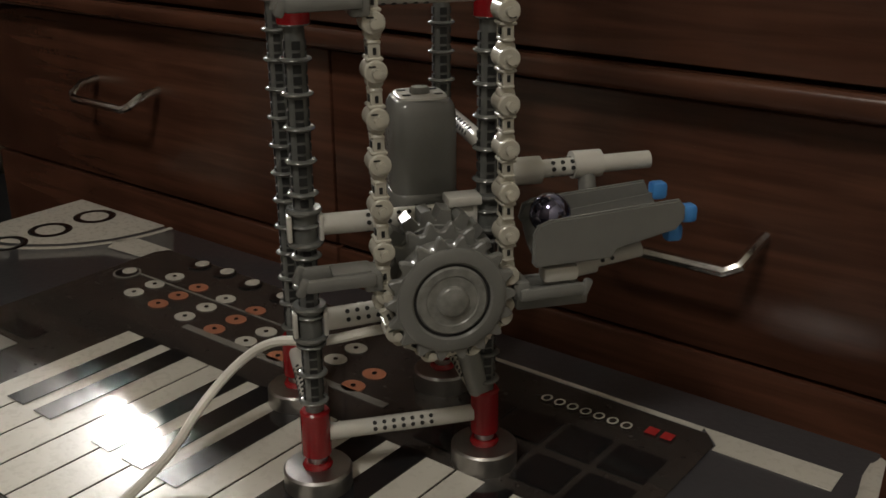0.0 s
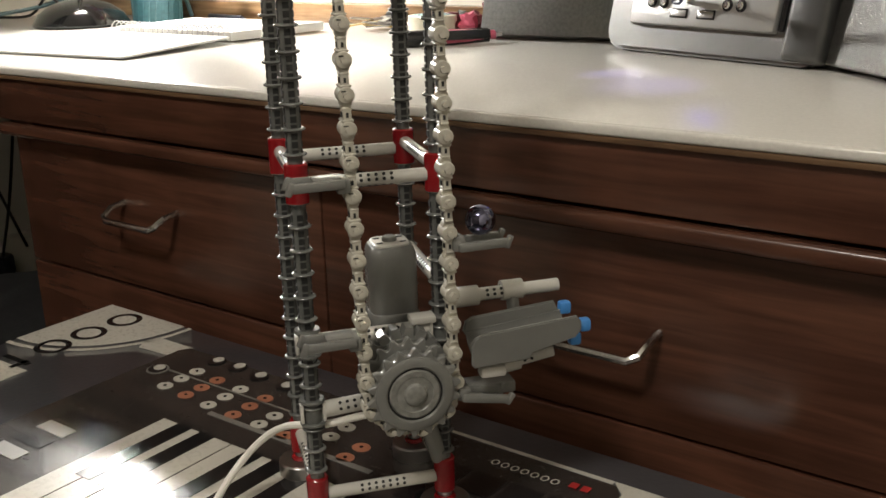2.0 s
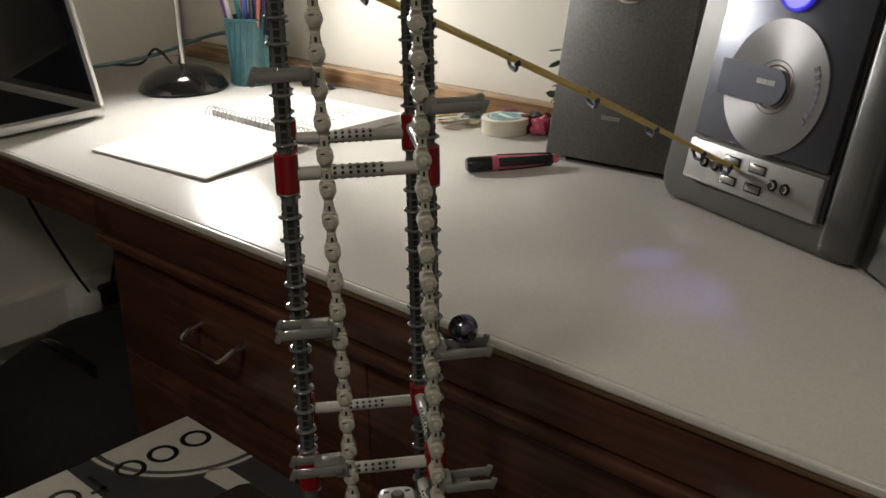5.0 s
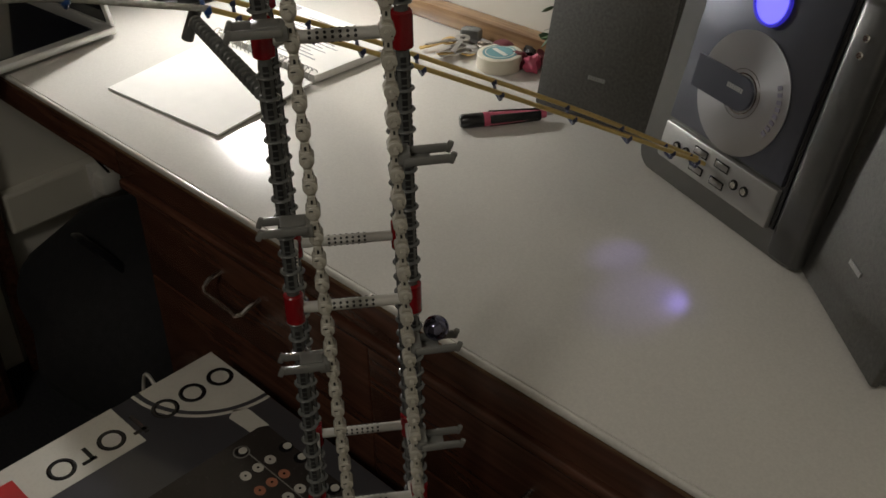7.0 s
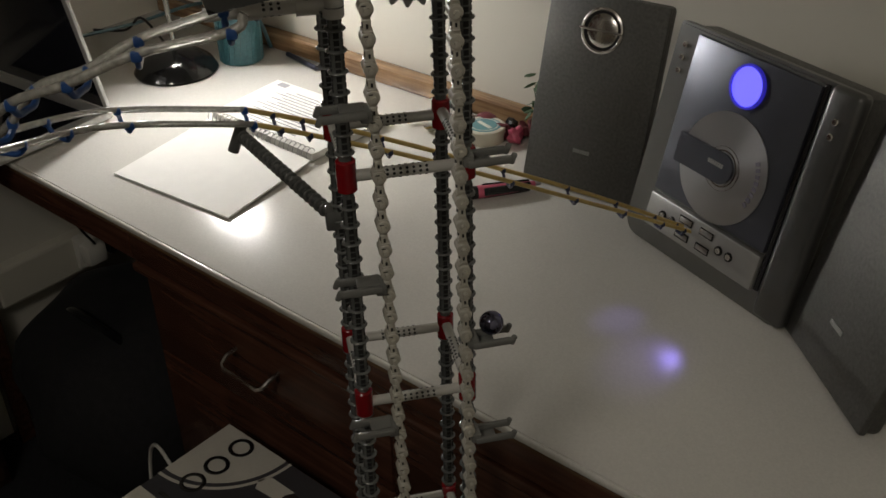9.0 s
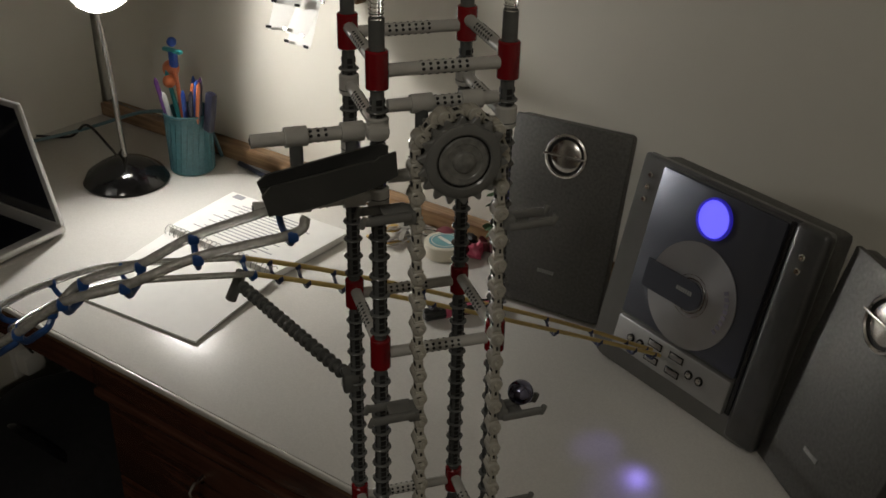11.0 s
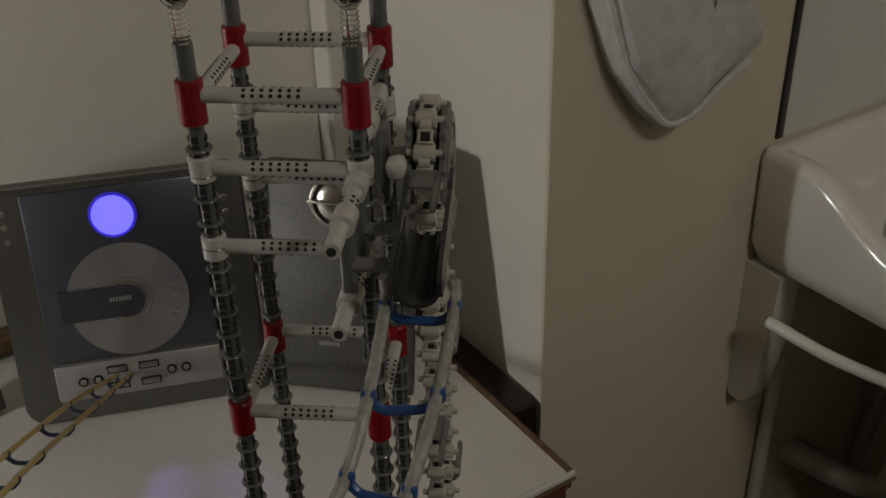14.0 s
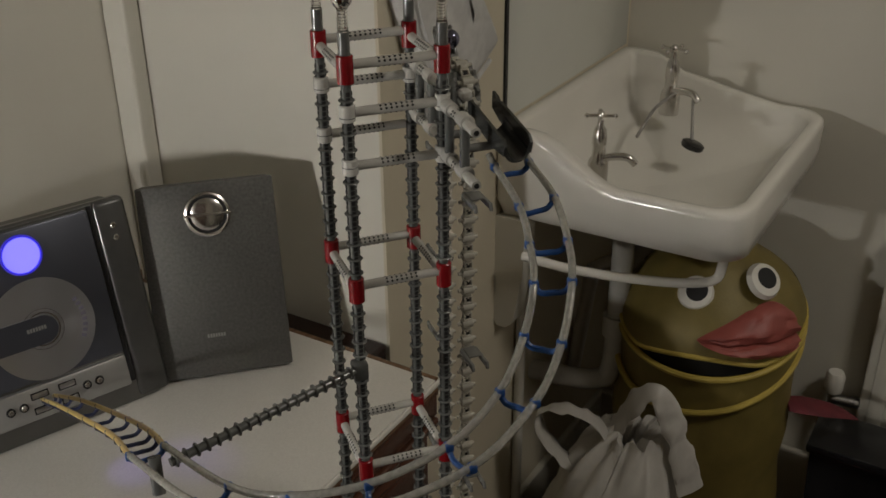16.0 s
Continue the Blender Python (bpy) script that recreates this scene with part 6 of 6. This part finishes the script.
for n, pts in enumerate(([(-1.47, 0.24, 0.345), (-1.45, 0.20, 0.42), (-1.48, 0.16, 0.55), (-1.50, 0.14, 0.69)], [(-1.47, 0.28, 0.35), (-1.44, 0.29, 0.45), (-1.46, 0.33, 0.58), (-1.48, 0.36, 0.69)], [(-1.48, 0.33, 0.35), (-1.46, 0.27, 0.50), (-1.49, 0.22, 0.69)])):
    b = BM(); sweep(b, curve(pts, 8), 0.0026, 8)
    tagged(part("cable", b, M_BLACK), "thin black cable hanging under the desk", "cable", "cables under the desk")
b = BM(); sweep(b, curve([(-0.86, -0.03, 0.30), (-0.93, -0.02, 0.34), (-0.98, -0.01, 0.28), (-0.96, -0.03, 0.20), (-0.88, -0.05, 0.19), (-0.90, -0.03, 0.004)], 8), 0.0028, 8)
tagged(part("cable", b, M_WHITE), "loose pale cable looping beside the carton", "cable")


def wardrobe():
    w = thing("wardrobe", "dark wooden wardrobe standing against the side wall", "wardrobe", pose(-1.53, -0.06, 0))
    b = BM(); block(b, (0.06, -0.55, 1.0), (0.12, 1.1, 2.0), bevel=0.004)
    part("carcass", b, M_WOOD, w)
    for k in range(2):
        b = BM(); block(b, (0.129, -0.28 - 0.54 * k, 1.0), (0.018, 0.53, 1.94), bevel=0.003)
        part("door", b, M_WOOD, w)


wardrobe()


M_SACK = material("black_bag_cloth", (0.010, 0.010, 0.011), 0.85, vary=0.3, scale=80, bump=0.6, bump_scale=300)


def rucksack():
    r = thing("rucksack", "slumped black bag on the floor under the desk", "bag", pose(-1.24, 0.19, 0))
    b = BM(); vs = ball(b, (0, 0, 0), 0.24, 36, 24)
    for v in vs:
        v.co.x *= 1.05
        v.co.z = 0.80 * (max(-0.23, v.co.z) + 0.23)
        v.co += Vector((v.co.x, v.co.y, v.co.z * 0.3)) * 0.16 * noise.noise(v.co * 8)
        v.co.z = max(0.0, v.co.z)
    part("bag_body", b, M_SACK, r)
    b = BM(); sweep(b, curve([(-0.06, -0.08, 0.33), (-0.03, -0.12, 0.38), (0.05, -0.12, 0.38), (0.08, -0.08, 0.32)], 6), 0.012, 8, flat=0.4)
    part("strap", b, M_BLACK, r)


rucksack()

motions()
